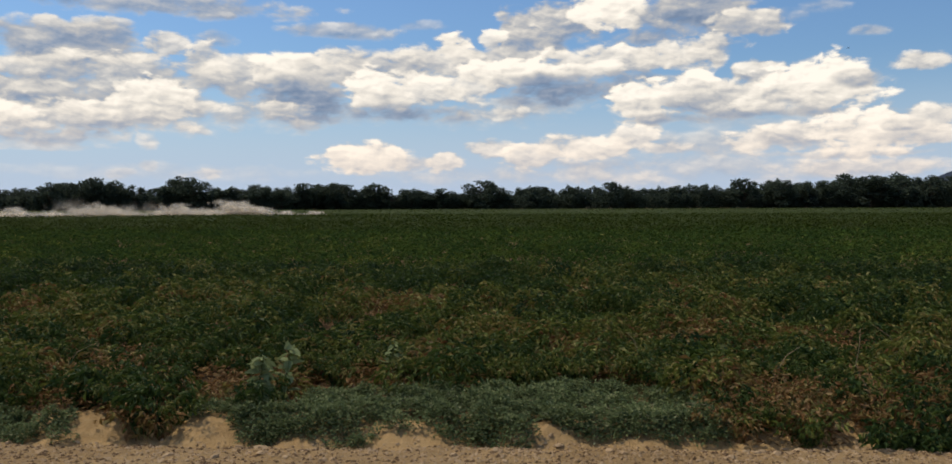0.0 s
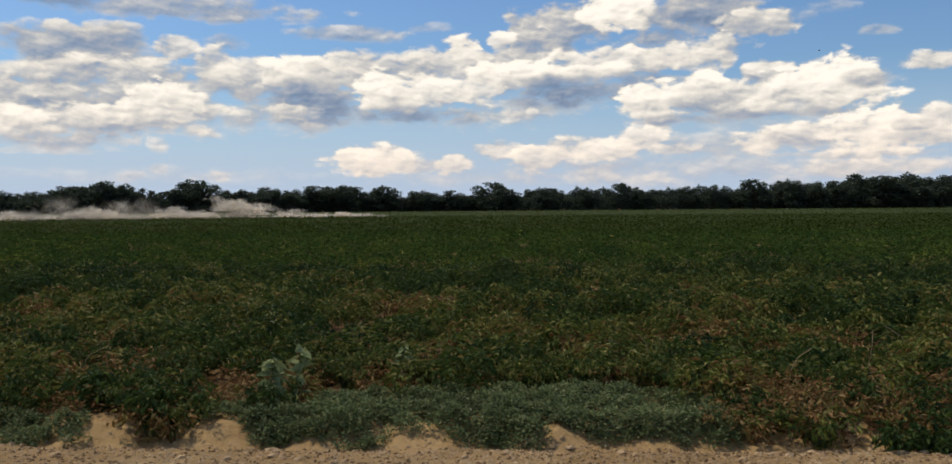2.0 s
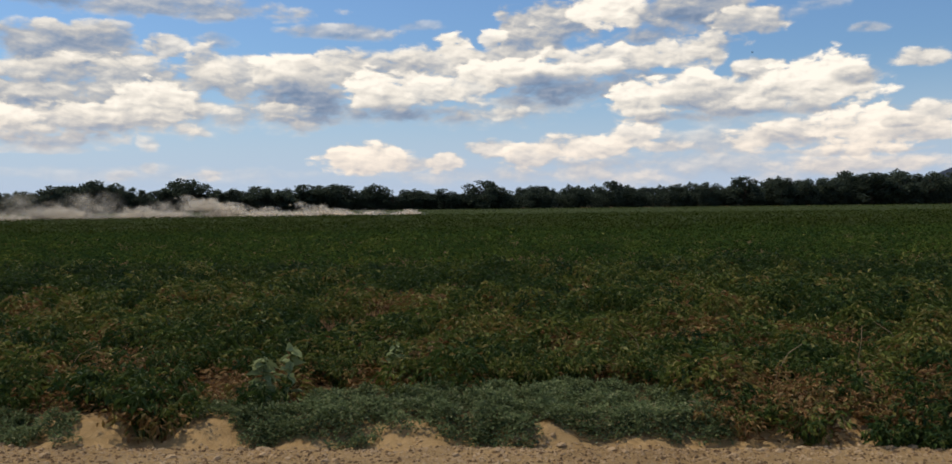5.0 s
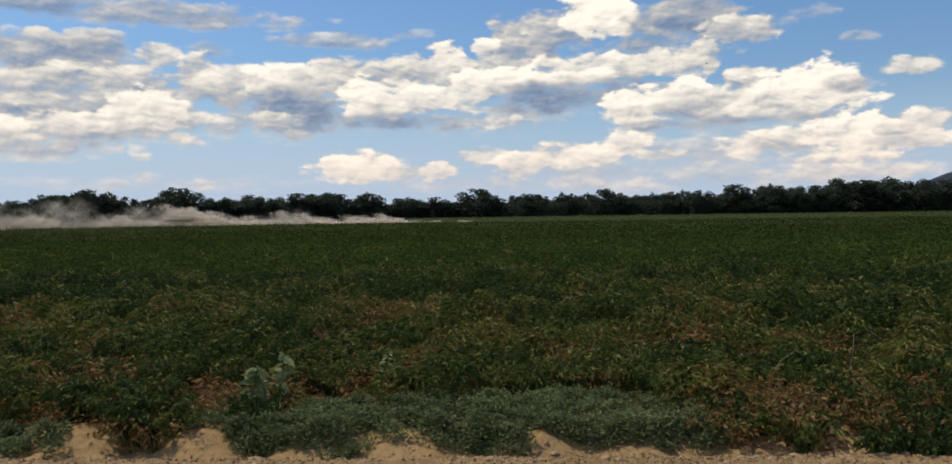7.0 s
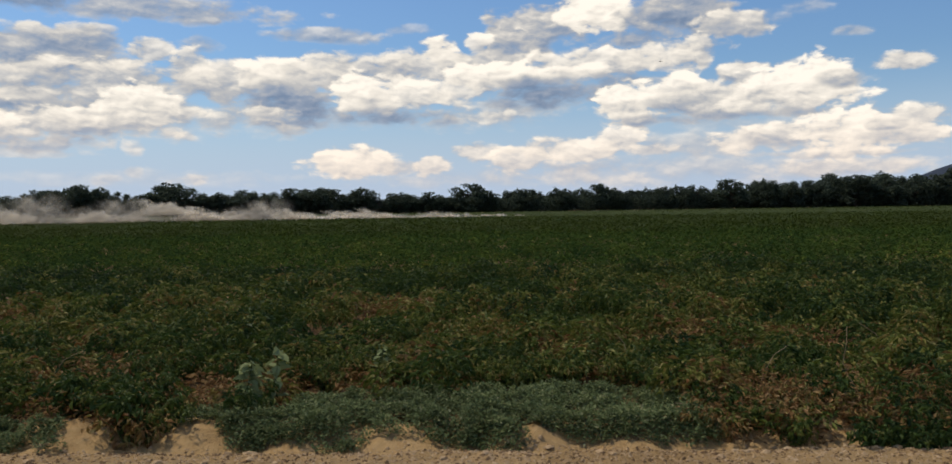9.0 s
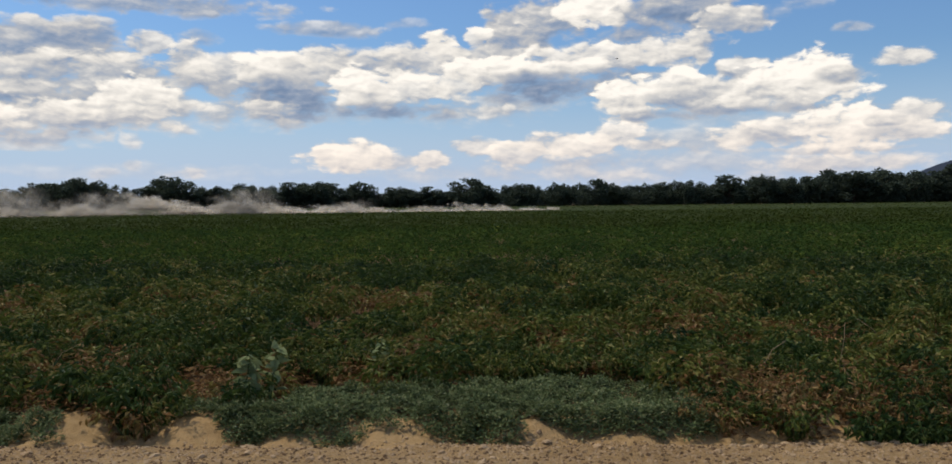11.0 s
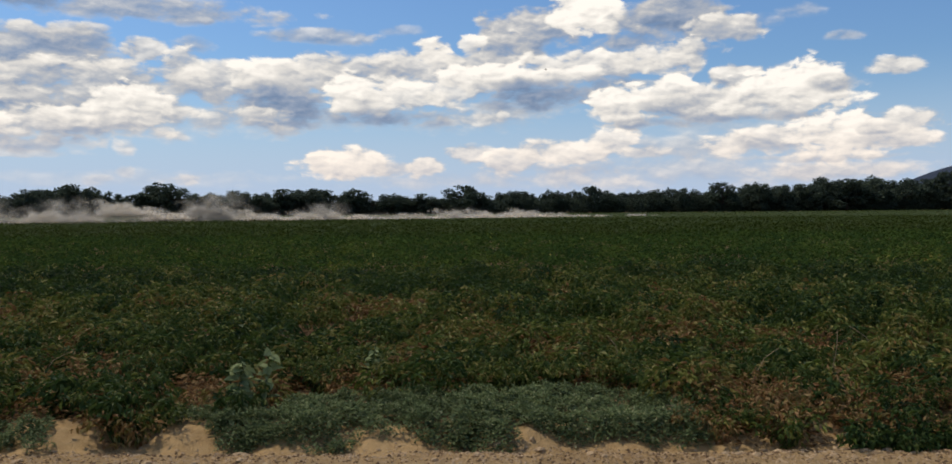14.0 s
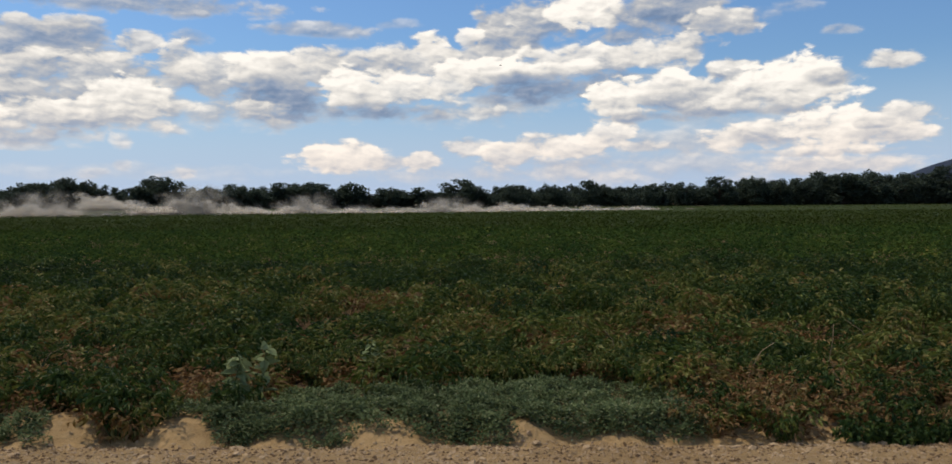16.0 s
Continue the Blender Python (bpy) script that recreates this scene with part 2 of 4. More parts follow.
# ---- materials ----
def material(name, rough=0.8):
    m = bpy.data.materials.new(name)
    m.use_nodes = True
    n = Nodes(m.node_tree)
    shader = m.node_tree.nodes["Principled BSDF"]
    shader.inputs["Roughness"].default_value = rough
    shader.inputs["Specular IOR Level"].default_value = 0.10
    return m, n, shader


def spot_of(n):
    return n.add("ShaderNodeTexCoord").outputs["Object"]


def relief(n, shader, value, depth):
    bump = n.add("ShaderNodeBump")
    n.put(bump.inputs["Height"], value)
    bump.inputs["Strength"].default_value, bump.inputs["Distance"].default_value = 0.8, depth
    n.put(shader.inputs["Normal"], bump.outputs[0])


def foliage(name, stops, patch=None, patch_scale=0.5, rough=0.65, thin=0.25):
    """Leaves: each leaf takes a shade of its own, whole patches are tinted by a slow noise."""
    m, n, shader = material(name, rough)
    geo = n.add("ShaderNodeNewGeometry")
    where = geo.outputs["Position"]
    pick = geo.outputs["Random Per Island"]
    colour = n.colours(pick, stops)
    if patch:
        amount = n.ramp(n.noise(where, patch_scale, 3.0, 0.6), 0.49, 0.66)
        keep = n.math("MULTIPLY", amount, n.ramp(n.noise(where, 40.0, 1.0), 0.40, 0.56))
        colour = n.mix(keep, colour, patch)
    colour = n.mix(1.0, colour, n.colours(n.noise(where, 0.9, 4.0, 0.6), [(0.25, (0.62, 0.66, 0.62)), (0.75, (1.3, 1.26, 1.2))]), "MULTIPLY")
    n.put(shader.inputs["Base Color"], colour)
    if thin:
        glow_through = n.add("ShaderNodeBsdfTranslucent")
        n.put(glow_through.inputs[0], colour)
        both = n.add("ShaderNodeMixShader")
        both.inputs[0].default_value = thin
        n.put(both.inputs[1], shader.outputs[0]), n.put(both.inputs[2], glow_through.outputs[0])
        n.put(m.node_tree.nodes["Material Output"].inputs[0], both.outputs[0])
    return m


# crop leaves by the state of their plant: deep green, green, yellowing, ochre, withered brown
def crop_leaf(name, rough, gloss, odd):
    m, n, shader = material(name, rough)
    shader.inputs["Specular IOR Level"].default_value = gloss
    state = n.add("ShaderNodeAttribute")
    state.attribute_name = "state"
    geo = n.add("ShaderNodeNewGeometry")
    own = geo.outputs["Random Per Island"]
    pick = n.math("MULTIPLY_ADD", n.math("SUBTRACT", own, 0.5), 0.30, state.outputs["Fac"])
    colour = n.colours(pick, [(0.0, (0.017, 0.040, 0.015)), (0.30, (0.035, 0.066, 0.015)), (0.50, (0.068, 0.100, 0.020)), (0.66, (0.135, 0.152, 0.034)), (0.80, (0.195, 0.150, 0.048)), (0.90, (0.16, 0.072, 0.030)), (1.0, (0.32, 0.21, 0.105))])
    # here and there a pale, curled leaf; the pale tone also paints in leaf glints
    pale = n.ramp(n.math("FRACT", n.math("MULTIPLY", own, 23.7)), 0.84, 0.95, 0.0, odd)
    colour = n.mix(pale, colour, n.mix(n.ramp(pick, 0.25, 0.65), (0.070, 0.110, 0.032), (0.34, 0.30, 0.125)))
    colour = n.mix(1.0, colour, n.colours(n.noise(geo.outputs["Position"], 30.0, 3.0, 0.6), [(0.3, (0.76, 0.77, 0.74)), (0.7, (1.34, 1.31, 1.22))]), "MULTIPLY")
    n.put(shader.inputs["Base Color"], colour)
    thin = n.add("ShaderNodeBsdfTranslucent")
    n.put(thin.inputs[0], colour)
    both = n.add("ShaderNodeMixShader")
    both.inputs[0].default_value = 0.22
    n.put(both.inputs[1], shader.outputs[0]), n.put(both.inputs[2], thin.outputs[0])
    n.put(m.node_tree.nodes["Material Output"].inputs[0], both.outputs[0])
    return m


M_FIELD = crop_leaf("field_leaf", 0.60, 0.17, 0.7)
M_MID_FIELD = crop_leaf("mid_field_leaf", 0.95, 0.02, 0.4)
M_FAR_CROP = foliage("far_crop_leaf", [(0.0, (0.021, 0.037, 0.006)), (0.6, (0.031, 0.050, 0.008)), (1.0, (0.044, 0.062, 0.010))], (0.046, 0.052, 0.015), 0.12, rough=0.9)
M_MAT = foliage("grey_green_mat", [(0.0, (0.052, 0.082, 0.036)), (0.6, (0.118, 0.158, 0.070)), (0.95, (0.19, 0.225, 0.11)), (1.0, (0.32, 0.33, 0.20))])
M_WEED = foliage("broad_weed_leaf", [(0.0, (0.10, 0.14, 0.065)), (0.7, (0.20, 0.245, 0.12)), (1.0, (0.32, 0.36, 0.19))])
M_TREE = foliage("tree_leaf", [(0.0, (0.044, 0.062, 0.054)), (0.6, (0.056, 0.078, 0.060)), (1.0, (0.070, 0.092, 0.062))], None, 0.2, 0.85, 0.3)
M_DRY = foliage("dry_leaf", [(0.0, (0.10, 0.05, 0.022)), (0.6, (0.19, 0.105, 0.042)), (1.0, (0.34, 0.24, 0.12))])


def earth(name, stops, grain, depth, rough=0.95):
    m, n, shader = material(name, rough)
    where = spot_of(n)
    big, mid, small = n.noise(where, 0.7, 5.0), n.noise(where, grain, 6.0, 0.65), n.noise(where, grain * 6, 3.0, 0.7)
    mixed = n.math("MULTIPLY_ADD", big, 0.4, n.math("MULTIPLY_ADD", mid, 0.4, n.math("MULTIPLY", small, 0.2)))
    n.put(shader.inputs["Base Color"], n.colours(mixed, stops))
    relief(n, shader, n.math("ADD", mid, small), depth)
    return m, n, shader, where


M_ROAD = earth("gravel_road", [(0.34, (0.13, 0.083, 0.038)), (0.46, (0.36, 0.24, 0.115)), (0.66, (0.50, 0.36, 0.195))], 26.0, 0.04)[0]
M_STONE = earth("road_stone", [(0.30, (0.22, 0.15, 0.085)), (0.52, (0.40, 0.29, 0.175)), (0.75, (0.54, 0.43, 0.30))], 30.0, 0.004)[0]
M_CLOD = earth("dark_clod", [(0.30, (0.08, 0.05, 0.028)), (0.70, (0.20, 0.13, 0.075))], 30.0, 0.004)[0]
M_BARK = earth("bark", [(0.30, (0.045, 0.035, 0.028)), (0.70, (0.11, 0.09, 0.07))], 6.0, 0.03)[0]
M_STEM = earth("green_stem", [(0.30, (0.05, 0.08, 0.03)), (0.70, (0.12, 0.13, 0.05))], 20.0, 0.002)[0]
M_STRAW = earth("dry_stem", [(0.30, (0.20, 0.14, 0.08)), (0.70, (0.45, 0.34, 0.22))], 20.0, 0.002)[0]
# the far hills' woods, with the blue of distance haze painted into the colour
M_HILL = earth("hazed_wooded_hill", [(0.30, (0.024, 0.034, 0.058)), (0.70, (0.040, 0.054, 0.080))], 0.02, 4.0)[0]
M_FEATHER = earth("dark_feather", [(0.30, (0.03, 0.03, 0.03)), (0.70, (0.08, 0.075, 0.07))], 8.0, 0.004)[0]
# sand at the field's edge gives way to brown soil under the crop
M_CANOPY = earth("far_canopy", [(0.32, (0.017, 0.028, 0.005)), (0.52, (0.030, 0.044, 0.008)), (0.70, (0.043, 0.056, 0.010))], 2.5, 0.10)[0]
M_GROUND, gn, gs, gw = earth("sandy_soil", [(0.30, (0.20, 0.125, 0.055)), (0.48, (0.37, 0.25, 0.120)), (0.72, (0.48, 0.345, 0.185))], 11.0, 0.03)
gy = gn.add("ShaderNodeSeparateXYZ")
gn.put(gy.inputs[0], gw)
inland = gn.ramp(gn.math("MULTIPLY_ADD", gn.noise(gw, 1.5, 4.0), 1.6, gy.outputs[1]), 6.75, 7.35)
sand_colour = gs.inputs["Base Color"].links[0].from_socket
soil_colour = gn.colours(gn.noise(gw, 2.2, 6.0, 0.7), [(0.3, (0.065, 0.042, 0.022)), (0.55, (0.15, 0.095, 0.048)), (0.75, (0.29, 0.19, 0.10))])
gn.put(gs.inputs["Base Color"], gn.mix(inland, sand_colour, soil_colour))
# dust in the air: small soft wisps that light passes through, thinning out to their rims
def dust(cover_share):
    m = bpy.data.materials.new("road_dust")
    m.use_nodes = True
    m.node_tree.nodes.clear()
    n = Nodes(m.node_tree)
    colour = n.colours(n.noise(spot_of(n), 0.6, 3.0), [(0.3, (0.74, 0.68, 0.58)), (0.7, (0.88, 0.83, 0.73))])
    core = n.add("ShaderNodeAttribute")
    core.attribute_name = "core"
    thin_out = n.math("MULTIPLY", n.ramp(core.outputs["Fac"], 0.0, 1.0), cover_share)
    face, behind, clear, scatter, veil_mix = [n.add("ShaderNode" + s) for s in ("BsdfDiffuse", "BsdfTranslucent", "BsdfTransparent", "MixShader", "MixShader")]
    n.put(face.inputs[0], colour), n.put(behind.inputs[0], colour)
    scatter.inputs[0].default_value = 0.5
    n.put(veil_mix.inputs[0], thin_out)
    n.put(scatter.inputs[1], face.outputs[0]), n.put(scatter.inputs[2], behind.outputs[0])
    n.put(veil_mix.inputs[1], clear.outputs[0]), n.put(veil_mix.inputs[2], scatter.outputs[0])
    n.put(n.add("ShaderNodeOutputMaterial").inputs[0], veil_mix.outputs[0])
    return m


M_DUST = [dust(share) for share in (0.55, 0.22, 0.055)]
scene.cycles.transparent_max_bounces = 64


# ---- shapes ----
def lattice(x, y, seed=0):
    """Smooth value noise from 0 to 1 for arrays."""
    xi, yi = np.floor(x).astype(np.int64), np.floor(y).astype(np.int64)
    fx, fy = x - xi, y - yi
    fx, fy = fx * fx * (3 - 2 * fx), fy * fy * (3 - 2 * fy)

    def h(a, b):
        v = np.sin(a * 127.1 + b * 311.7 + seed * 74.7) * 43758.5453
        return v - np.floor(v)
    return (h(xi, yi) * (1 - fx) + h(xi + 1, yi) * fx) * (1 - fy) + (h(xi, yi + 1) * (1 - fx) + h(xi + 1, yi + 1) * fx) * fy


def fbm(x, y, seed=0):
    return (lattice(x, y, seed) * 0.5 + lattice(x * 2.1, y * 2.1, seed + 1) * 0.3 + lattice(x * 4.3, y * 4.3, seed + 2) * 0.2)


def step(a, b, v):
    q = np.clip((v - a) / (b - a), 0, 1)
    return q * q * (3 - 2 * q)


def mesh_of(name, verts, faces, mat, smooth=False):
    me = bpy.data.meshes.new(name)
    me.from_pydata(np.asarray(verts).tolist(), [], np.asarray(faces).tolist() if isinstance(faces, np.ndarray) else faces)
    me.materials.append(mat)
    if smooth:
        me.polygons.foreach_set("use_smooth", [True] * len(me.polygons))
    me.update()
    return me


def leaves(p, yaw, pitch, roll, length, width, fine=False, fold=0.18, droop=0.14):
    """Folded leaf blades at the points p: verts and quads (fine) or triangles."""
    n = len(p)
    length, width = np.broadcast_to(length, n)[:, None], np.broadcast_to(width, n)[:, None]
    a = np.stack([np.cos(yaw) * np.cos(pitch), np.sin(yaw) * np.cos(pitch), np.sin(pitch)], 1)
    s0 = np.stack([-np.sin(yaw), np.cos(yaw), np.zeros(n)], 1)
    n0 = np.cross(a, s0)
    s = s0 * np.cos(roll)[:, None] + n0 * np.sin(roll)[:, None]
    up = np.cross(a, s)
    if fine:
        cols = [p, p + a * length * 0.32 + s * width * 0.48 + up * width * fold, p + a * length * 0.70 + s * width * 0.36 + up * width * fold * 0.5,
                p + a * length - up * length * droop,
                p + a * length * 0.70 - s * width * 0.36 + up * width * fold * 0.5, p + a * length * 0.32 - s * width * 0.48 + up * width * fold]
        shape = np.array([[0, 1, 2, 3], [0, 3, 4, 5]])
    else:
        cols = [p, p + a * length * 0.5 + s * width * 0.5 + up * width * fold, p + a * length, p + a * length * 0.45 - s * width * 0.5 + up * width * fold]
        shape = np.array([[0, 1, 2], [0, 2, 3]])
    k = len(cols)
    verts = np.stack(cols, 1).reshape(-1, 3)
    faces = (np.arange(n)[:, None, None] * k + shape[None]).reshape(-1, shape.shape[1])
    return verts, faces


def tube(points, radii, sides=6):
    """A tapered round stem along the points."""
    verts, faces = [], []
    for i, (p, r) in enumerate(zip(points, radii)):
        d = Vector(points[min(i + 1, len(points) - 1)]) - Vector(points[max(i - 1, 0)])
        q = d.to_track_quat("Z", "Y")
        for j in range(sides):
            w = 2 * math.pi * j / sides
            verts.append(tuple(Vector(p) + q @ Vector((r * math.cos(w), r * math.sin(w), 0))))
        if i:
            faces += [((i - 1) * sides + j, (i - 1) * sides + (j + 1) % sides, i * sides + (j + 1) % sides, i * sides + j) for j in range(sides)]
    faces.append(tuple(range(len(verts) - sides, len(verts))))
    return verts, faces


def merged(pieces):
    verts, faces = [], []
    for v, f in pieces:
        k = len(verts)
        verts += list(v)
        faces += [tuple(i + k for i in face) for face in f]
    return verts, faces


def part(name, mesh, parent, label=""):
    ob = new(name, mesh)
    ob.parent = parent
    return tagged(ob, label) if label else ob


rng = np.random.default_rng(7)


def edge_line(x):
    """Where the crop's bank meets the road."""
    return 5.84 + 0.24 * (fbm(x * 1.1 + 3.3, x * 0 + 0.5, 5) - 0.5) - 0.02 * np.clip(x, -5, 5) + 0.14 * (fbm(x * 4.5, x * 0 + 1.5, 6) - 0.5)


# bare heaps of dry soil among the plants: x, y, radius
BARE = ((-4.23, 8.75, 0.24), (-1.56, 11.3, 0.18), (2.97, 14.2, 0.2), (2.3, 8.1, 0.22), (-3.45, 7.1, 0.30), (3.18, 7.7, 0.2), (-6.0, 10.6, 0.3), (3.3, 6.6, 0.3), (2.26, 6.6, 0.28), (0.25, 10.5, 0.2), (-2.9, 8.6, 0.22))
# sandy hummocks along the bank: x, y, radius, height
MOUNDS = ((-2.92, 5.93, 0.34, 0.07), (-2.02, 5.91, 0.30, 0.05), (-1.33, 5.85, 0.22, 0.045), (-0.58, 5.86, 0.28, 0.05), (0.26, 5.86, 0.22, 0.06), (0.52, 5.85, 0.20, 0.05), (0.95, 5.84, 0.24, 0.04))


def ground_z(x, y):
    e = edge_line(x)
    m = step(e - 0.12, e + 0.35, y)
    near = 1 - step(40, 120, np.hypot(x, y))
    z = m * 0.06 * fbm(x * 1.3, y * 1.3, 9) + near * (0.05 * (fbm(x * 0.7, y * 0.7, 3) - 0.5) * m + 0.045 * (fbm(x * 5, y * 5, 4) - 0.5) * m + 0.02 * (fbm(x * 14, y * 14, 14) - 0.5))
    for cx, cy, r, h in MOUNDS:
        z = z + h * (0.6 + 0.8 * fbm(x * 6, y * 6, 19)) * np.exp(-((x - cx) / r) ** 4 - ((y - cy) / (0.85 * r)) ** 2)
    for cx, cy, r in BARE:
        z = z + 0.10 * np.exp(-((x - cx) / r) ** 2 - ((y - cy) / (1.5 * r)) ** 2)
    return z - 0.05 * (1 - m) + 0.03 * m


def grid(xs, ys, zf):
    X, Y = np.meshgrid(xs, ys)
    verts = np.stack([X.ravel(), Y.ravel(), zf(X, Y).ravel()], 1)
    a = (np.arange(len(ys) - 1)[:, None] * len(xs) + np.arange(len(xs) - 1)[None]).ravel()
    return verts, np.stack([a, a + 1, a + 1 + len(xs), a + len(xs)], 1)


# ---- the ground, one sheet to the horizon ----
far = np.geomspace(5.2, 4600, 60)
xs = np.concatenate([-far[::-1], np.arange(-5, 5.01, 0.05), far])
ys = np.concatenate([-np.geomspace(2, 4600, 30)[::-1], np.arange(-1.5, 5.3, 0.5), np.arange(5.3, 8.0, 0.04), np.geomspace(8.05, 4600, 90)])
ground = new("ground", mesh_of("ground", *grid(xs, ys, ground_z), M_GROUND, True))
tagged(ground, "sandy brown field soil with a crumbling bank at the road", "ground", kind="structure")


def road_z(x, y):
    crown = 0.03 * (1 - ((y - 2.2) / 4.2) ** 2)
    rough = 0.03 * (fbm(x * 3.5, y * 3.5, 11) - 0.5) + 0.028 * (fbm(x * 11, y * 11, 12) - 0.5)
    return crown + rough - 0.09 * step(edge_line(x) - 0.30, edge_line(x) + 0.10, y) - 0.08 * step(-1.2, -2.0, y)


rx = np.concatenate([-np.geomspace(4.2, 160, 40)[::-1], np.arange(-4.1, 4.11, 0.04), np.geomspace(4.2, 160, 40)])
ry = np.concatenate([np.linspace(-2.0, 4.4, 24), np.arange(4.5, 6.4, 0.04)])
road = new("road", mesh_of("road", *grid(rx, ry, road_z), M_ROAD, True))
tagged(road, "pale tan gravel and dirt farm road", "road", kind="structure")


# ---- far things: hills, woods, trees ----
def ridge(name, u0, u1, distance, tall, label, seed):
    n = 60
    us = np.linspace(u0, u1, n)
    verts, faces = [], []
    for k, (depth, lift) in enumerate(((0, 0.0), (90, 0.55), (220, 1.0), (420, 0.6), (700, 0.0))):
        for i, u in enumerate(us):
            s = (i / (n - 1))
            shape = math.sin(math.pi * s) ** 0.8 * tall * (0.86 + 0.28 * fbm(np.array(s * 5.0), np.array(0.3 + k * 0.4), seed))
            verts.append((u * distance, distance + depth, float(shape) * lift - (3 if lift == 0 else 0)))
    for k in range(4):
        faces += [(k * n + i, k * n + i + 1, (k + 1) * n + i + 1, (k + 1) * n + i) for i in range(n - 1)]
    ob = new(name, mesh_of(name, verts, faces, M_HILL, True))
    return tagged(ob, label, "hill", kind="structure")


ridge("hill_east", 0.475, 1.35, 3300, 385, "wooded hill on the horizon, haze painted in as dark blue", 3)
ridge("hill_north", -0.20, 0.14, 3000, 46, "low wooded hill behind the tree line, haze painted into its colour", 6)

TREE_KINDS = 7


def tree_meshes(seed):
    """A broadleaf tree 10 m tall: trunk with limbs, and a crown of many leaf clumps."""
    r = np.random.default_rng(seed)
    trunk_line = [(0, 0, -0.3), (r.normal(0, 0.1), r.normal(0, 0.1), 2.0), (r.normal(0, 0.2), r.normal(0, 0.2), 4.5), (r.normal(0, 0.3), r.normal(0, 0.3), 8.2)]
    pieces = [tube(trunk_line, (0.30, 0.24, 0.17, 0.05), 8)]
    lobes = []
    for i in range(24):
        z = 0.7 + 8.0 * (i + r.random()) / 24
        w = 3.3 * (1 - abs((z - 4.6) / 5.2) ** 3.5) ** 0.6
        ang = i * 2.4 + r.normal(0, 0.4)
        out = w * r.uniform(0.35, 1.05)
        c = (out * math.cos(ang), out * math.sin(ang), z)
        size = r.uniform(1.0, 1.75) * (1.0 if z < 7 else 0.8)
        lobes.append((c, size))
        base = min(z * 0.6, 6.5)
        pieces.append(tube([(0, 0, base), (c[0] * 0.5, c[1] * 0.5, (base + z) / 2), c], (0.11, 0.08, 0.03), 5))
    lobes.append(((r.normal(0, 0.4), r.normal(0, 0.4), 9.1), 0.85))
    points = []
    for c, size in lobes:
        k = int(66 * size * size)
        d = r.normal(size=(k, 3))
        d /= np.linalg.norm(d, axis=1)[:, None]
        rad = size * (0.55 + 0.5 * r.random(k) ** 0.7)
        points.append(np.array(c) + d * rad[:, None] * np.array((1.0, 1.0, 0.8)))
    p = np.concatenate(points)
    p[:, 2] = np.clip(p[:, 2], 0.15, 9.9)
    k = len(p)
    v, f = leaves(p, r.uniform(0, 2 * math.pi, k), r.uniform(-0.9, 0.9, k), r.uniform(-1.2, 1.2, k), r.uniform(0.36, 0.74, k), r.uniform(0.32, 0.60, k))
    return mesh_of("trunk", *merged(pieces), M_BARK), mesh_of("crown", v, f, M_TREE)


kinds = [tree_meshes(40 + i) for i in range(TREE_KINDS)]


def distance_of(u):
    return 290 + 160 * min(1, max(0, (u + 0.55) / 1.1))


# bearing (x over y) and height in metres of the tops along the wood's edge
TOPS = [(-0.596, 8.2), (-0.553, 8.1), (-0.525, 9.8), (-0.5, 9.8), (-0.474, 11.7), (-0.447, 10.9), (-0.423, 9.2), (-0.409, 6.8), (-0.387, 10.6), (-0.368, 12.4), (-0.352, 10.9), (-0.34, 5.7), (-0.32, 7.5), (-0.305, 9.3), (-0.278, 10.1), (-0.25, 9.1), (-0.221, 10.3), (-0.186, 10.4), (-0.168, 6.7), (-0.14, 9.4), (-0.121, 6.9), (-0.098, 9.9), (-0.084, 9.2), (-0.06, 8.6), (-0.046, 6.8), (-0.016, 9.9), (0.001, 8.6), (0.047, 9.7), (0.089, 10.5), (0.16, 11.0), (0.21, 10.4), (0.245, 11.0), (0.287, 11.2), (0.33, 12.0), (0.358, 12.6), (0.386, 15.0), (0.432, 18.6), (0.464, 16.5), (0.499, 17.1), (0.554, 17.8), (0.605, 17.9)]
first = {}


def plant_tree(u, back, tall, kind, turn, wide, label, group):
    d = distance_of(u) + back
    m = pose(u * d, d, 0, 0, 0, turn) @ Matrix.Diagonal((tall / 10 * wide, tall / 10 * wide, tall / 10, 1))
    if kind in first:
        ob = copy_thing(first[kind], m)
    else:
        ob = first[kind] = new("tree")
        part("trunk", kinds[kind][0], ob)
        part("crown", kinds[kind][1], ob)
        ob.matrix_basis = m
    tagged(ob, label, "tree", group)


tr = random.Random(5)
us = [u for u, h in TOPS]
for i, (u, h) in enumerate(TOPS):
    label = "tall dark green broadleaf tree standing free" if h > 12 and u < 0 else "dark green broadleaf tree at the field's edge"
    plant_tree(u, tr.uniform(-4, 6), h * (1.05 if u < 0.2 else 1.06 if u < 0.45 else 0.97), i % TREE_KINDS, tr.uniform(0, 360), 0.95 if h > 12 and u < 0 else tr.uniform(1.15, 1.45) if u < 0.1 else tr.uniform(0.95, 1.2), label, "trees along the field")
u = -0.75
while u < 0.80:
    h = float(np.interp(u, us, [h for _, h in TOPS]))
    plant_tree(u, tr.uniform(6, 16), h * (tr.uniform(0.80, 0.94) if u < 0.0 else tr.uniform(0.88, 1.0)), tr.randrange(TREE_KINDS), tr.uniform(0, 360), tr.uniform(0.9, 1.2), "dark green broadleaf tree in the wood behind", "trees along the field")
    u += tr.uniform(0.009, 0.015)
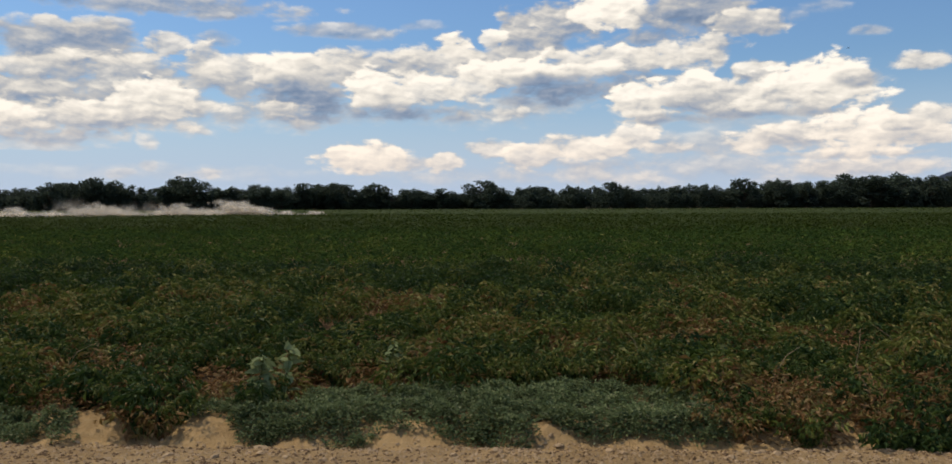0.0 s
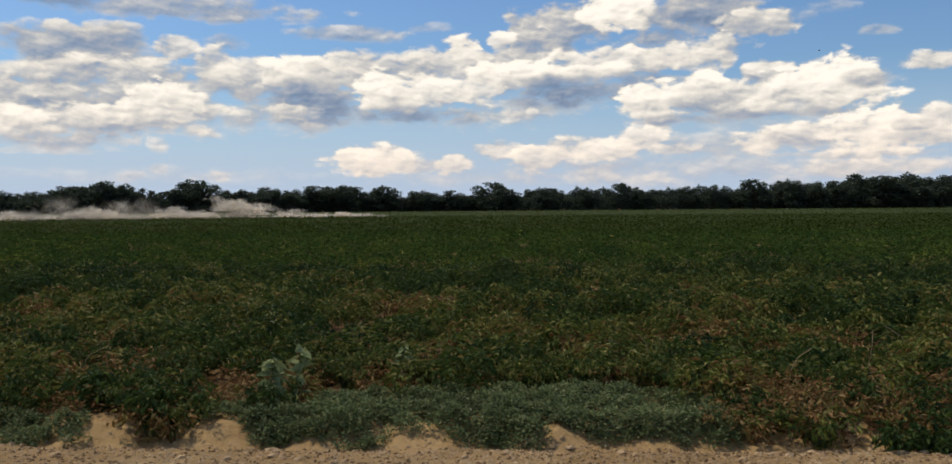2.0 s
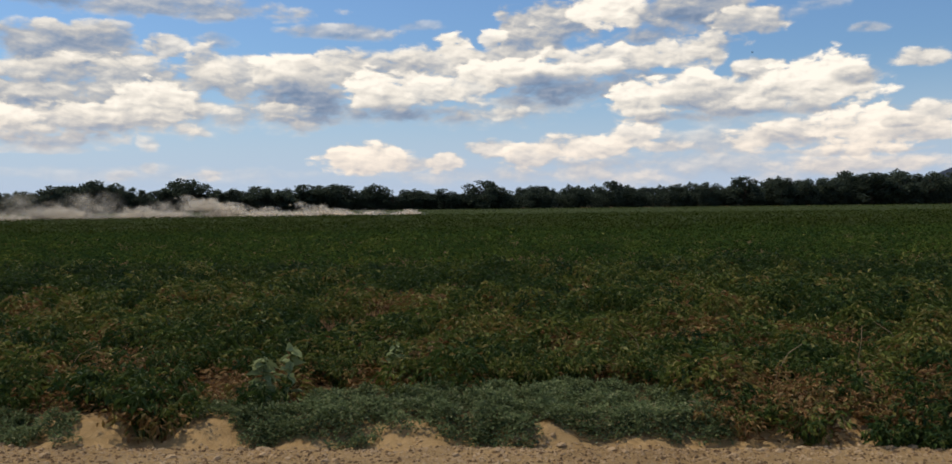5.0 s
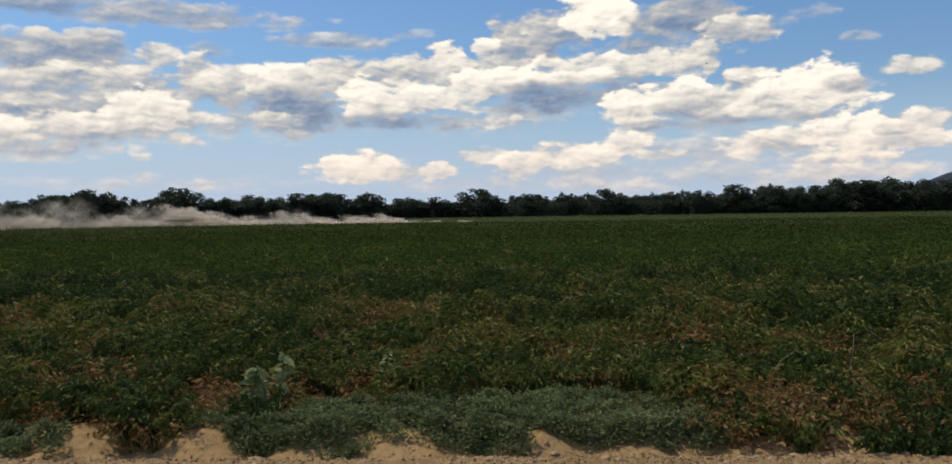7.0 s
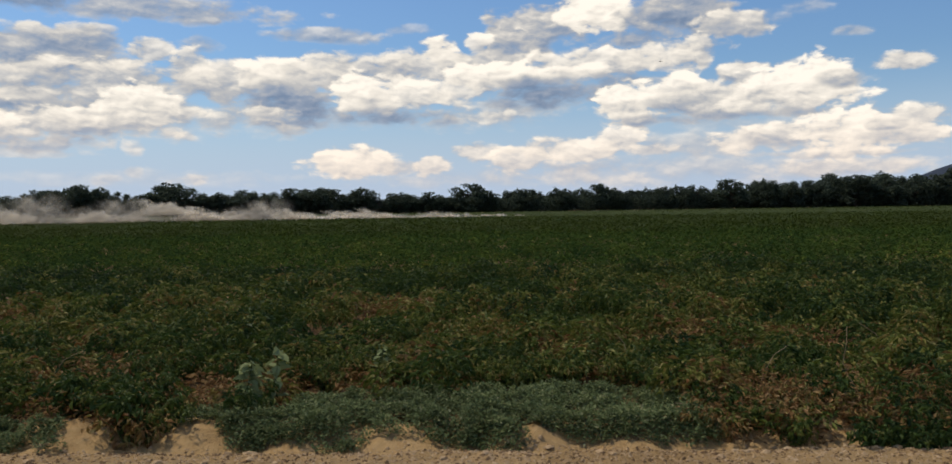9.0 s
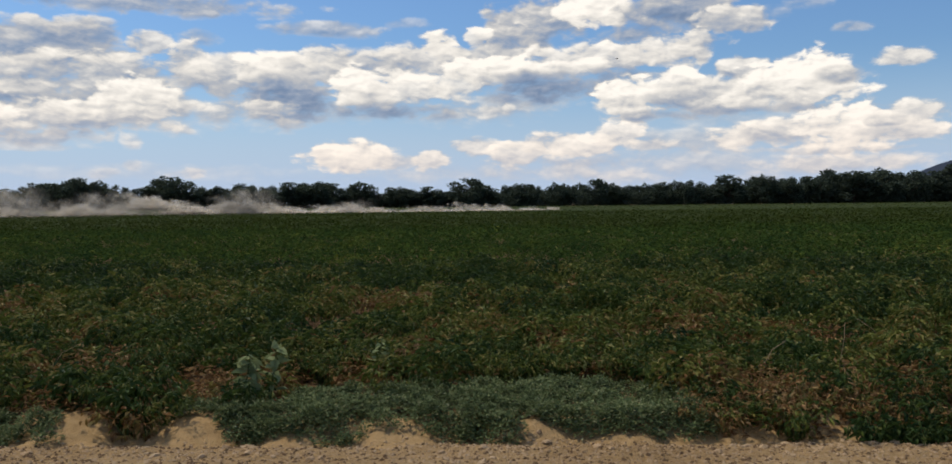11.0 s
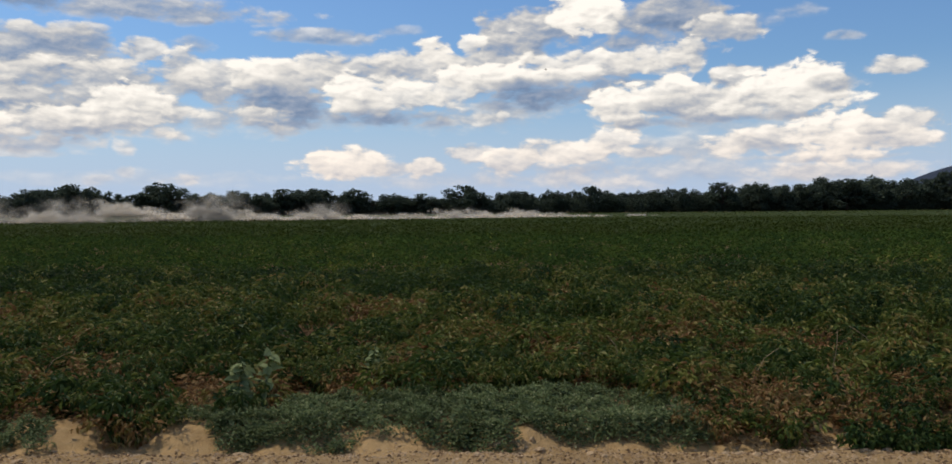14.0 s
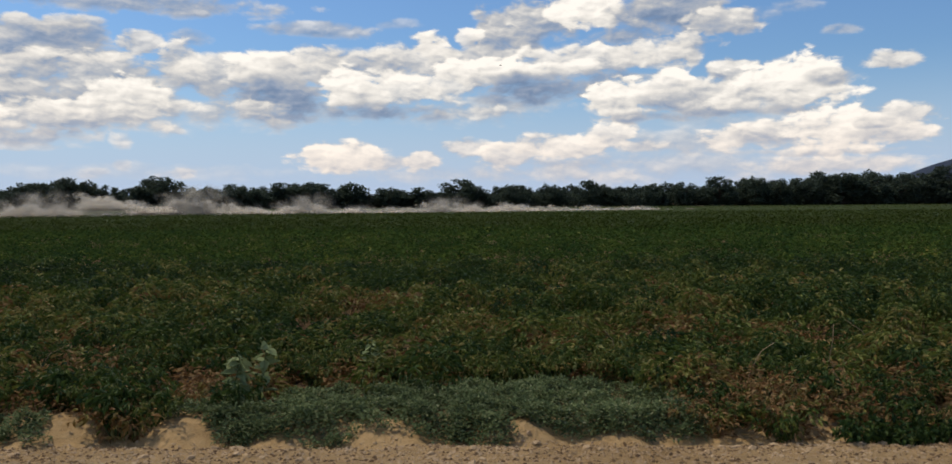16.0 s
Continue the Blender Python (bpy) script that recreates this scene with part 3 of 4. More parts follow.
# brush that closes the wood's foot
k = 60000
bu = rng.uniform(-0.8, 0.85, k)
bd = np.array([distance_of(v) for v in bu]) + rng.uniform(-3, 14, k)
bh = np.interp(bu, us, [h for _, h in TOPS]) * (0.50 + 0.35 * fbm(bu * 60, bu * 0 + 2.0, 8))
bp = np.stack([bu * bd, bd, bh * rng.random(k) ** 0.8 + 0.1], 1)
brush = new("undergrowth", mesh_of("undergrowth", *leaves(bp, rng.uniform(0, 6.28, k), rng.uniform(-0.9, 0.9, k), rng.uniform(-1, 1, k), rng.uniform(0.5, 1.1, k), rng.uniform(0.4, 0.8, k)), M_TREE))
tagged(brush, "dense dark brush at the foot of the wood", "bushes", kind="stuff")

# ---- the potato field ----
# the dusty track that crosses behind the field: y = 160.6 + 0.744 x


def off_track(x, y):
    return np.abs(y - 160.6 - 0.744 * x) > 3.5


# tongues of the weed mat that creep down the bank: x, reach, width
TONGUES = ((-1.70, 0.19, 0.13), (-0.97, 0.10, 0.19), (0.10, 0.05, 0.09), (0.70, 0.08, 0.13), (1.34, 0.10, 0.20), (-0.20, 0.05, 0.12))


def in_mat(x, y):
    """How far inside the weed mat a place lies, 1 at its heart, below 0 outside."""
    front_edge = 5.87 + 0.17 * step(-1.6, -1.95, x) - sum(reach * np.exp(-((x - cx) / w) ** 2) for cx, reach, w in TONGUES)
    rear_edge = 7.05 + 0.12 * np.sin(x * 1.7) - 0.55 * step(0.9, 1.7, x) - 0.65 * step(-1.3, -1.9, x)
    a = np.minimum(np.minimum((y - front_edge) / 0.22, (rear_edge - y) / 0.30), np.minimum((x + 2.25) / 0.3, (1.62 - x) / 0.2))
    b = (1 - ((x + 3.85) / 0.85) ** 2 - ((y - 5.98) / 0.27) ** 2) * 1.2
    c = (1 - ((x - 0.16) / 0.13) ** 2 - ((y - 5.74) / 0.07) ** 2)
    d = (1 - ((x + 2.96) / 0.07) ** 2 - ((y - 5.72) / 0.06) ** 2)
    return np.minimum(np.maximum(np.maximum(a, b), np.maximum(c, d)), 1) + 0.9 * (fbm(x * 3.4, y * 3.4, 44) - 0.5)


def canopy(x, y):
    """Height of the crop's top over the soil: hummocks, gaps and bare spots."""
    h = 0.10 + 0.40 * step(0.28, 0.72, fbm(x * 1.5, y * 1.5, 21)) + 0.10 * (fbm(x * 4.0, y * 4.0, 25) - 0.5)
    bare = step(0.60, 0.72, fbm(x * 0.55 + 4, y * 0.8, 30)) * (1 - step(8, 15, y))
    bare = bare * 0.7
    for sx, sy_, r in BARE:
        bare = np.maximum(bare, np.exp(-((x - sx) / r) ** 2 - ((y - sy_) / (2.2 * r)) ** 2))
    return h * (1 - 0.75 * bare), bare


def crop_zone(name, y0, y1, density, length, fine, mat, label, margin=0.62, flat=1.0):
    area = (margin * (y0 + y1) + 4) * (y1 - y0)
    k = int(area * density)
    y = np.sqrt(rng.uniform(y0 * y0, y1 * y1, k)) if y0 > 1 else rng.uniform(y0, y1, k)
    x = rng.uniform(-1, 1, k) * (margin * y + 2)
    h, bare = canopy(x, y)
    keep = off_track(x, y) & (rng.random(k) > bare * 0.8) & (in_mat(x, y) < 0)
    limit = np.interp(np.clip(x / y, -0.8, 0.8), [-0.8, 0.8], [286, 470]) - 4
    keep &= y < limit
    x, y, h = x[keep], y[keep], h[keep]
    k = len(x)
    z = ground_z(x, y) + h * (1 - 0.75 * rng.random(k) ** 1.7)
    p = np.stack([x, y, z], 1)
    size = length * rng.uniform(0.55, 1.3, k)
    v, f = leaves(p, rng.uniform(0, 2 * math.pi, k), rng.normal(-0.1, 0.55, k) * flat, rng.normal(0, 0.55, k) * flat, size, size * np.where(rng.random(k) < 0.16, 0.14, rng.uniform(0.38, 0.62, k)), fine)
    ob = new(name, mesh_of(name, v, f, mat))
    tagged(ob, label, "crop", kind="stuff")


def with_state(me, state):
    """Notes on a mesh how withered each vertex's leaf is, 0 deep green to 1 brown."""
    me.attributes.new("state", "FLOAT", "POINT").data.foreach_set("value", np.asarray(state, dtype=np.float32))
    return me


def withering(x, y):
    """How withered the crop is at a place: dry patches near the road, an even green farther out."""
    dry = step(0.52, 0.72, fbm(x * 0.75 + 9, y * 0.55, 33)) * (1 - 0.9 * step(10, 22, y))
    return 0.23 + 0.27 * (1 - step(7, 20, y)) + 0.42 * dry + 0.50 * (fbm(x * 0.6, y * 0.45, 36) - 0.5) * (1 - 0.6 * step(14, 40, y))


def crop_plants(y0, y1, spacing, count, length, fine, mat, label):
    """Potato plants standing close: each a dome of arching leaves of its own height and state."""
    gx, gy_ = np.meshgrid(np.arange(-0.62 * y1 - 2, 0.62 * y1 + 2, spacing), np.arange(y0, y1, spacing))
    x = gx.ravel() + rng.uniform(-0.42, 0.42, gx.size) * spacing
    y = gy_.ravel() + rng.uniform(-0.42, 0.42, gx.size) * spacing
    h, bare = canopy(x, y)
    keep = (np.abs(x) < 0.62 * y + 2) & (in_mat(x, y) < 0) & (rng.random(len(x)) > np.maximum(bare * 0.9 + 0.05, step(42, 60, y)))
    x, y, h = x[keep], y[keep], h[keep]
    k = len(x)
    state = withering(x, y) + rng.normal(0, 0.15, k) * (1 - 0.5 * step(14, 36, y))
    radius = spacing * rng.uniform(0.50, 0.95, k)
    h = (0.08 + 0.70 * h) * rng.uniform(0.6, 1.2, k) * np.where(state > 0.78, 0.62, 1.0)
    own = np.repeat(np.arange(k), count)
    k = len(own)
    rho, ang = np.sqrt(rng.random(k)), rng.uniform(0, 2 * math.pi, k)
    px, py = x[own] + radius[own] * rho * np.cos(ang), y[own] + radius[own] * rho * np.sin(ang)
    pz = ground_z(px, py) + h[own] * np.sqrt(1 - 0.88 * rho ** 2) * (1 - 0.55 * rng.random(k) ** 2.2) + 0.01
    size = length * rng.uniform(0.6, 1.35, k)
    v, f = leaves(np.stack([px, py, pz], 1), ang + rng.normal(0, 0.75, k), 0.45 - 1.0 * rho + rng.normal(0, 0.35, k), rng.normal(0, 0.45, k), size,
                  size * np.where(rng.random(k) < 0.15, 0.14, rng.uniform(0.24, 0.42, k)), fine, 0.16, 0.42)
    me = mesh_of("potato_crop", v, f, mat)
    with_state(me, np.repeat(np.clip(state[own] + rng.normal(0, 0.07, k), 0, 1), len(v) // k))
    tagged(new("potato_crop", me), label, "crop", kind="stuff")


crop_plants(6.7, 12.0, 0.35, 200, 0.068, True, M_FIELD, "dense green potato plants with yellowing and browned leaves")
crop_plants(12.0, 20.0, 0.40, 125, 0.086, True, M_FIELD, "dense green potato plants with yellowing leaves")
crop_plants(20.0, 32.0, 0.48, 60, 0.125, False, M_MID_FIELD, "dense green potato plants with some yellowed leaves")
crop_plants(32.0, 60.0, 0.58, 32, 0.17, False, M_MID_FIELD, "dense green potato plants with some yellowed leaves")
crop_zone("potato_crop", 45.0, 75.0, 40, 0.20, False, M_FAR_CROP, "even dark green potato crop across the field", flat=0.7)
crop_zone("potato_crop", 75.0, 130.0, 13, 0.26, False, M_FAR_CROP, "even dark green potato crop across the field", flat=0.6)
crop_zone("potato_crop", 130.0, 460.0, 0.7, 0.40, False, M_FAR_CROP, "distant smooth green crop reaching to the wood", 0.66, flat=0.35)
# from afar the leaves close to one even canopy
su, sy = np.linspace(-0.68, 0.68, 260), np.geomspace(42, 452, 220)
SU, SY = np.meshgrid(su, sy)
SX = SU * SY
on_field = step(2.5, 4.5, np.abs(SY - 160.6 - 0.744 * SX) * 0.8) * step(0, 6, np.interp(SU, [-0.8, 0.8], [286, 470]) - 6 - SY)
SZ = on_field * step(38, 60, SY) * (0.30 + 0.16 * (fbm(SX * 0.9, SY * 0.9, 71) - 0.5)) - 0.02 * (1 - on_field)
quad = (np.arange(len(sy) - 1)[:, None] * len(su) + np.arange(len(su) - 1)[None]).ravel()
sheet = new("potato_crop", mesh_of("potato_crop", np.stack([SX.ravel(), SY.ravel(), SZ.ravel()], 1), np.stack([quad, quad + 1, quad + 1 + len(su), quad + len(su)], 1), M_CANOPY, True))
tagged(sheet, "distant smooth green crop reaching to the wood", "crop", kind="stuff")
# beyond the view the field goes on, thinly built
k = 60000
ox = rng.uniform(-190, 190, k)
oy = rng.uniform(6.5, 150, k)
side = (np.abs(ox) > 0.62 * oy + 2) & off_track(ox, oy)
ox, oy = ox[side], oy[side]
k = len(ox)
op = np.stack([ox, oy, 0.12 + 0.3 * rng.random(k)], 1)
outer = new("potato_crop", mesh_of("potato_crop", *leaves(op, rng.uniform(0, 6.28, k), rng.normal(0, 0.3, k), rng.normal(0, 0.3, k), rng.uniform(0.6, 1.1, k), rng.uniform(0.5, 0.8, k)), M_FAR_CROP))
tagged(outer, "even dark green potato crop across the field", "crop", kind="stuff")


# ---- plants at the field's edge, one by one ----
def potato_meshes(seed, tall=0.46, spread=0.34, count=170, size=0.088, state=0.4):
    r = np.random.default_rng(seed)
    stems, pts, yaws, pitches = [], [], [], []
    for i in range(9):
        ang = i * 0.7 + r.normal(0, 0.3)
        out, top = spread * r.uniform(0.5, 1.0), tall * r.uniform(0.6, 1.0)
        line = [(0.02 * math.cos(ang), 0.02 * math.sin(ang), -0.03), (out * 0.35 * math.cos(ang), out * 0.35 * math.sin(ang), top * 0.6),
                (out * 0.75 * math.cos(ang), out * 0.75 * math.sin(ang), top), (out * 1.1 * math.cos(ang), out * 1.1 * math.sin(ang), top * 0.9)]
        stems.append(tube(line, (0.007, 0.006, 0.004, 0.002), 4))
        for j in range(count // 9):
            s = r.uniform(0.15, 3.0)
            q = int(min(2, s))
            base = np.array(line[q]) + (np.array(line[q + 1]) - np.array(line[q])) * (s - q)
            pts.append(base + r.normal(0, 0.035, 3))
            yaws.append(ang + r.normal(0, 1.2))
            pitches.append(r.normal(-0.3 if s > 1 else -0.6, 0.5))
    p = np.array(pts)
    p[:, 2] = np.maximum(p[:, 2], 0.02)
    k = len(p)
    ln = size * r.uniform(0.6, 1.35, k)
    v, f = leaves(p, np.array(yaws), np.array(pitches), r.normal(0, 0.5, k), ln, ln * r.uniform(0.25, 0.44, k), True, 0.16, 0.42)
    foliage_mesh = with_state(mesh_of("foliage", v, f, M_FIELD), np.repeat(np.clip(state + r.normal(0, 0.09, k), 0, 1), 6))
    return [mesh_of("stem", *s, M_STEM) for s in stems], foliage_mesh


edge_kinds = [potato_meshes(70 + i, *q) for i, q in enumerate(((0.40, 0.34, 310, 0.068, 0.40), (0.40, 0.38, 300, 0.068, 0.52), (0.42, 0.30, 300, 0.068, 0.32), (0.34, 0.34, 200, 0.068, 0.60), (0.38, 0.42, 340, 0.068, 0.46),
                                                               (0.27, 0.30, 340, 0.080, 0.24), (0.40, 0.36, 260, 0.068, 0.58), (0.30, 0.34, 190, 0.072, 0.90), (0.36, 0.36, 260, 0.078, 0.28)))]
edge_first = {}


def plant_potato(x, y, kind, turn, scale, label):
    m = pose(x, y, float(ground_z(np.array(x), np.array(y))), 0, 0, turn) @ Matrix.Scale(scale, 4)
    if kind in edge_first:
        ob = copy_thing(edge_first[kind], m)
    else:
        ob = edge_first[kind] = new("potato_plant")
        for stem in edge_kinds[kind][0]:
            part("stem", stem, ob)
        part("foliage", edge_kinds[kind][1], ob)
        ob.matrix_basis = m
    tagged(ob, label, "plant", "potato plants along the bank")


pr = random.Random(11)
for row, y in enumerate((6.12, 6.40, 6.75, 7.1, 7.45, 7.8, 8.2)):
    x = -5.6 + 0.2 * (row % 2)
    while x < 5.7:
        px, py = x + pr.uniform(-0.12, 0.12), y + pr.uniform(-0.16, 0.16) - 0.085 * x
        bare_here = float(canopy(np.array(px), np.array(py))[1])
        if float(in_mat(np.array(px), np.array(py - 0.1))) < -0.10 and bare_here < 0.6 and not (py < 6.5 and abs(px) < 1.75) and not (px > 1.4 and row < 3 and pr.random() < 0.8):
            plant_potato(px, py, pr.choice((0, 1, 2, 2, 4, 4, 8, 8, 3)), pr.uniform(0, 360), pr.uniform(0.75, 1.1) * (0.85 if row == 0 else 1.0), "bushy potato plant with green and yellowing leaves")
        x += pr.uniform(0.38, 0.55)
for x, y, kind, turn, scale in ((-2.42, 6.00, 8, 40, 0.95), (-2.60, 6.08, 8, 140, 0.9), (-2.28, 6.04, 4, 80, 0.85), (-2.50, 5.94, 7, 200, 0.8), (-2.36, 5.93, 7, 310, 0.75), (-2.62, 6.02, 7, 20, 0.7), (-2.95, 6.40, 8, 20, 1.0), (-2.80, 6.46, 2, 220, 0.9), (-3.15, 6.44, 8, 120, 0.95), (-1.75, 6.34, 8, 75, 0.8)):
    plant_potato(x, y, kind, turn, scale, "browned potato plant drooping over the sandy bank" if kind == 7 else "potato plant drooping over the sandy bank")
for x, y, turn, scale in ((2.60, 5.72, 10, 0.72), (2.76, 5.66, 100, 0.78), (2.94, 5.70, 200, 0.80), (3.16, 5.78, 300, 0.8)):
    plant_potato(x, y, 5, turn, scale, "low dark green potato plant at the road's edge")
for i in range(52):
    x = 1.56 + 0.046 * i + pr.uniform(-0.08, 0.08)
    kind = pr.choice((7, 7, 7, 7, 4, 8))
    plant_potato(x, 5.93 - 0.02 * x + pr.uniform(0.02, 0.58), kind, pr.uniform(0, 360), pr.uniform(0.45, 0.8), "withered low potato plant with brown leaves" if kind == 7 else "low potato plant with dull green leaves")
for x, y, scale in ((-3.35, 6.95, 0.8), (-3.6, 7.05, 0.8), (-3.2, 7.4, 0.9), (-1.95, 6.75, 0.95), (-2.15, 6.62, 0.8), (-1.8, 7.0, 0.9), (-2.9, 7.9, 0.9), (1.75, 6.75, 0.9), (2.0, 6.9, 0.8), (-1.25, 7.4, 0.8), (0.65, 8.6, 0.9), (0.9, 8.75, 0.8)):
    plant_potato(x, y, 7, 97 * x, scale, "withered potato plant with reddish-brown leaves")

for i in range(22):
    plant_potato(-1.5 + 0.165 * i + pr.uniform(-0.1, 0.1), 7.24 + pr.uniform(-0.12, 0.42) - 0.10 * max(0, i - 14) * 0.3, 6, pr.uniform(0, 360), pr.uniform(0.7, 1.0), "potato plant with pale yellow-green leaves behind the weed mat")
for x, y in ((7.0, 80.3), (8.2, 79.4)):
    plant_potato(x, y, 8, 30 * x, 1.6, "dark weed tuft standing above the crop")

# the creeping weed mat on the bank: rosettes of small leaves on hummocks, with dark hollows between
k = 9000
cx, cy = rng.uniform(-4.7, 1.9, k), rng.uniform(5.6, 7.4, k)
inside = in_mat(cx, cy)
hump = step(0.36, 0.60, fbm(cx * 4.5, cy * 6.0, 50))
ok = (inside > 0.04) & (rng.random(k) < 0.10 + 0.90 * hump)
cx, cy, inside, hump = cx[ok], cy[ok], inside[ok], hump[ok]
ch = (0.010 + 0.095 * hump) * step(-0.05, 0.5, inside) * rng.uniform(0.75, 1.1, len(cx))
own = np.repeat(np.arange(len(cx)), 34)
k = len(own)
rho, ang = np.sqrt(rng.random(k)), rng.uniform(0, 6.28, k)
spread = rng.uniform(0.035, 0.065, len(cx))[own] * rho
wx, wy = cx[own] + spread * np.cos(ang), cy[own] + spread * np.sin(ang)
wz = ground_z(wx, wy) + 0.008 + (ch[own] + 0.03) * (1 - 0.5 * rho ** 2) * (1 - 0.75 * rng.random(k) ** 2.2)
wp = np.stack([wx, wy, wz], 1)
weed_mat = new("creeping_weed", mesh_of("creeping_weed", *leaves(wp, ang + rng.normal(0, 0.6, k), 0.75 - 0.9 * rho + rng.normal(0, 0.3, k), rng.normal(0, 0.5, k), rng.uniform(0.018, 0.042, k), rng.uniform(0.009, 0.018, k)), M_MAT))
tagged(weed_mat, "low grey-green creeping weed mat over the sandy bank", "weeds", kind="stuff")


def broad_weed(x, y, tall, count, size, seed):
    r = np.random.default_rng(seed)
    z = float(ground_z(np.array(x), np.array(y)))
    ob = new("broad_leaf_weed")
    ob.matrix_basis = pose(x, y, z)
    line = [(0, 0, -0.03), (0.02, 0.0, tall * 0.4), (0.05, 0.02, tall * 0.8), (0.06, 0.02, tall)]
    stem = part("stem", mesh_of("stem", *tube(line, (0.011, 0.009, 0.006, 0.003), 6), M_STEM), ob)
    for i in range(count):
        s = 0.25 + 0.75 * i / count
        yaw, pitch = i * 2.4 + r.normal(0, 0.3), r.uniform(-0.8, 0.45)
        v, f = leaves(np.array([[0.06 * s, 0.02 * s, tall * s]]), np.array([yaw]), np.array([pitch]), np.array([r.normal(0, 0.5)]), size * (1.1 - 0.3 * s), size * 0.55, True)
        part("leaf", mesh_of("leaf", v, f, M_WEED), stem)
    tagged(ob, "broad-leaved pale green weed standing above the potato plants", "weed")


broad_weed(-1.82, 6.42, 0.42, 34, 0.14, 3)
broad_weed(-1.66, 6.62, 0.52, 16, 0.14, 5)
broad_weed(-0.93, 7.35, 0.40, 12, 0.11, 4)


def dry_stalk(x, y, points, label):
    z = float(ground_z(np.array(x), np.array(y)))
    ob = new("dry_stalk", mesh_of("dry_stalk", *tube(points, [0.0045 - 0.003 * i / len(points) for i in range(len(points))], 5), M_STRAW))
    ob.matrix_basis = pose(x, y, z)
    tagged(ob, label, "stalk", "dry stalks in the field")


sr = random.Random(21)
for x, y, h, lean in ((2.85, 6.85, 0.55, 0.03), (2.76, 6.3, 0.28, -0.08), (3.55, 7.4, 0.5, -0.25), (3.95, 7.3, 0.45, 0.3), (1.85, 6.25, 0.16, 0.28), (1.75, 6.15, 0.12, -0.3), (-3.75, 7.2, 0.35, 0.25), (2.2, 6.9, 0.36, 0.18), (1.3, 7.5, 0.42, -0.12)):
    dry_stalk(x, y, [(0, 0, -0.02), (lean * 0.3, 0.02, h * 0.4), (lean * 0.7, sr.uniform(-0.05, 0.05), h * 0.8), (lean * 1.3, 0, h)], "thin dry straw-coloured stalk among the potato plants")

# dead leaves and straw on the soil between the plants
k = 34000
lx, ly = rng.uniform(-5, 5, k), rng.uniform(5.75, 9.5, k)
ok = (in_mat(lx, ly) < 0.0) & (ly > edge_line(lx) + -0.06 + 0.30 * (lx < 1.5)) & ((fbm(lx * 1.4, ly * 1.4, 60) > 0.47) | ((lx > 1.5) & (ly < 6.9)))
lx, ly = lx[ok], ly[ok]
k = len(lx)
lp = np.stack([lx, ly, ground_z(lx, ly) + 0.01 + 0.20 * rng.random(k) ** 2], 1)
litter = new("dead_leaves", mesh_of("dead_leaves", *leaves(lp, rng.uniform(0, 6.28, k), rng.normal(0.1, 0.35, k), rng.normal(0, 0.5, k), rng.uniform(0.03, 0.085, k), rng.uniform(0.008, 0.028, k), True), M_DRY))
tagged(litter, "curled reddish-brown dead leaves on the soil", "leaves", kind="stuff")


# ---- stones on the road and bank ----
def stones(name, count, y0, y1, small, large, mat, label, seed, rounded=True):
    r = np.random.default_rng(seed)
    t = (1 + 5 ** 0.5) / 2
    ico = np.array([(-1, t, 0), (1, t, 0), (-1, -t, 0), (1, -t, 0), (0, -1, t), (0, 1, t), (0, -1, -t), (0, 1, -t), (t, 0, -1), (t, 0, 1), (-t, 0, -1), (-t, 0, 1)]) / 1.9
    tri = np.array([(0, 11, 5), (0, 5, 1), (0, 1, 7), (0, 7, 10), (0, 10, 11), (1, 5, 9), (5, 11, 4), (11, 10, 2), (10, 7, 6), (7, 1, 8), (3, 9, 4), (3, 4, 2), (3, 2, 6), (3, 6, 8), (3, 8, 9), (4, 9, 5), (2, 4, 11), (6, 2, 10), (8, 6, 7), (9, 8, 1)])
    if not rounded:
        ico = np.array([(1, 0, 0), (0, 1, 0), (-1, 0, 0), (0, -1, 0), (0, 0, 1), (0, 0, -1)])
        tri = np.array([(0, 1, 4), (1, 2, 4), (2, 3, 4), (3, 0, 4), (1, 0, 5), (2, 1, 5), (3, 2, 5), (0, 3, 5)])
    x, y = r.uniform(-4.2, 4.2, count), r.uniform(y0, y1, count)
    z = np.maximum(ground_z(x, y), road_z(x, y))
    size = small + (large - small) * r.random(count) ** 4
    turn = r.uniform(0, 6.28, count)
    shape = ico[None] * r.uniform(0.7, 1.3, (count, len(ico), 1)) * np.stack([r.uniform(0.8, 1.4, count), r.uniform(0.7, 1.1, count), r.uniform(0.45, 0.8, count)], 1)[:, None]
    c, s = np.cos(turn)[:, None], np.sin(turn)[:, None]
    px, py = shape[:, :, 0] * c - shape[:, :, 1] * s, shape[:, :, 0] * s + shape[:, :, 1] * c
    v = np.stack([px, py, shape[:, :, 2]], 2) * size[:, None, None] + np.stack([x, y, z + size * 0.05], 1)[:, None]
    f = (np.arange(count)[:, None, None] * len(ico) + tri[None]).reshape(-1, 3)
    tagged(new(name, mesh_of(name, v.reshape(-1, 3), f, mat)), label, name, kind="stuff")


stones("gravel", 15000, 4.9, 5.76, 0.003, 0.016, M_STONE, "loose pale gravel on the farm road", 1, False)
stones("stones", 420, 4.9, 6.0, 0.010, 0.034, M_STONE, "larger rounded stones on the farm road", 4)
stones("clods", 8000, 4.9, 5.74, 0.003, 0.020, M_CLOD, "small dark clods of earth on the road's edge", 2, False)


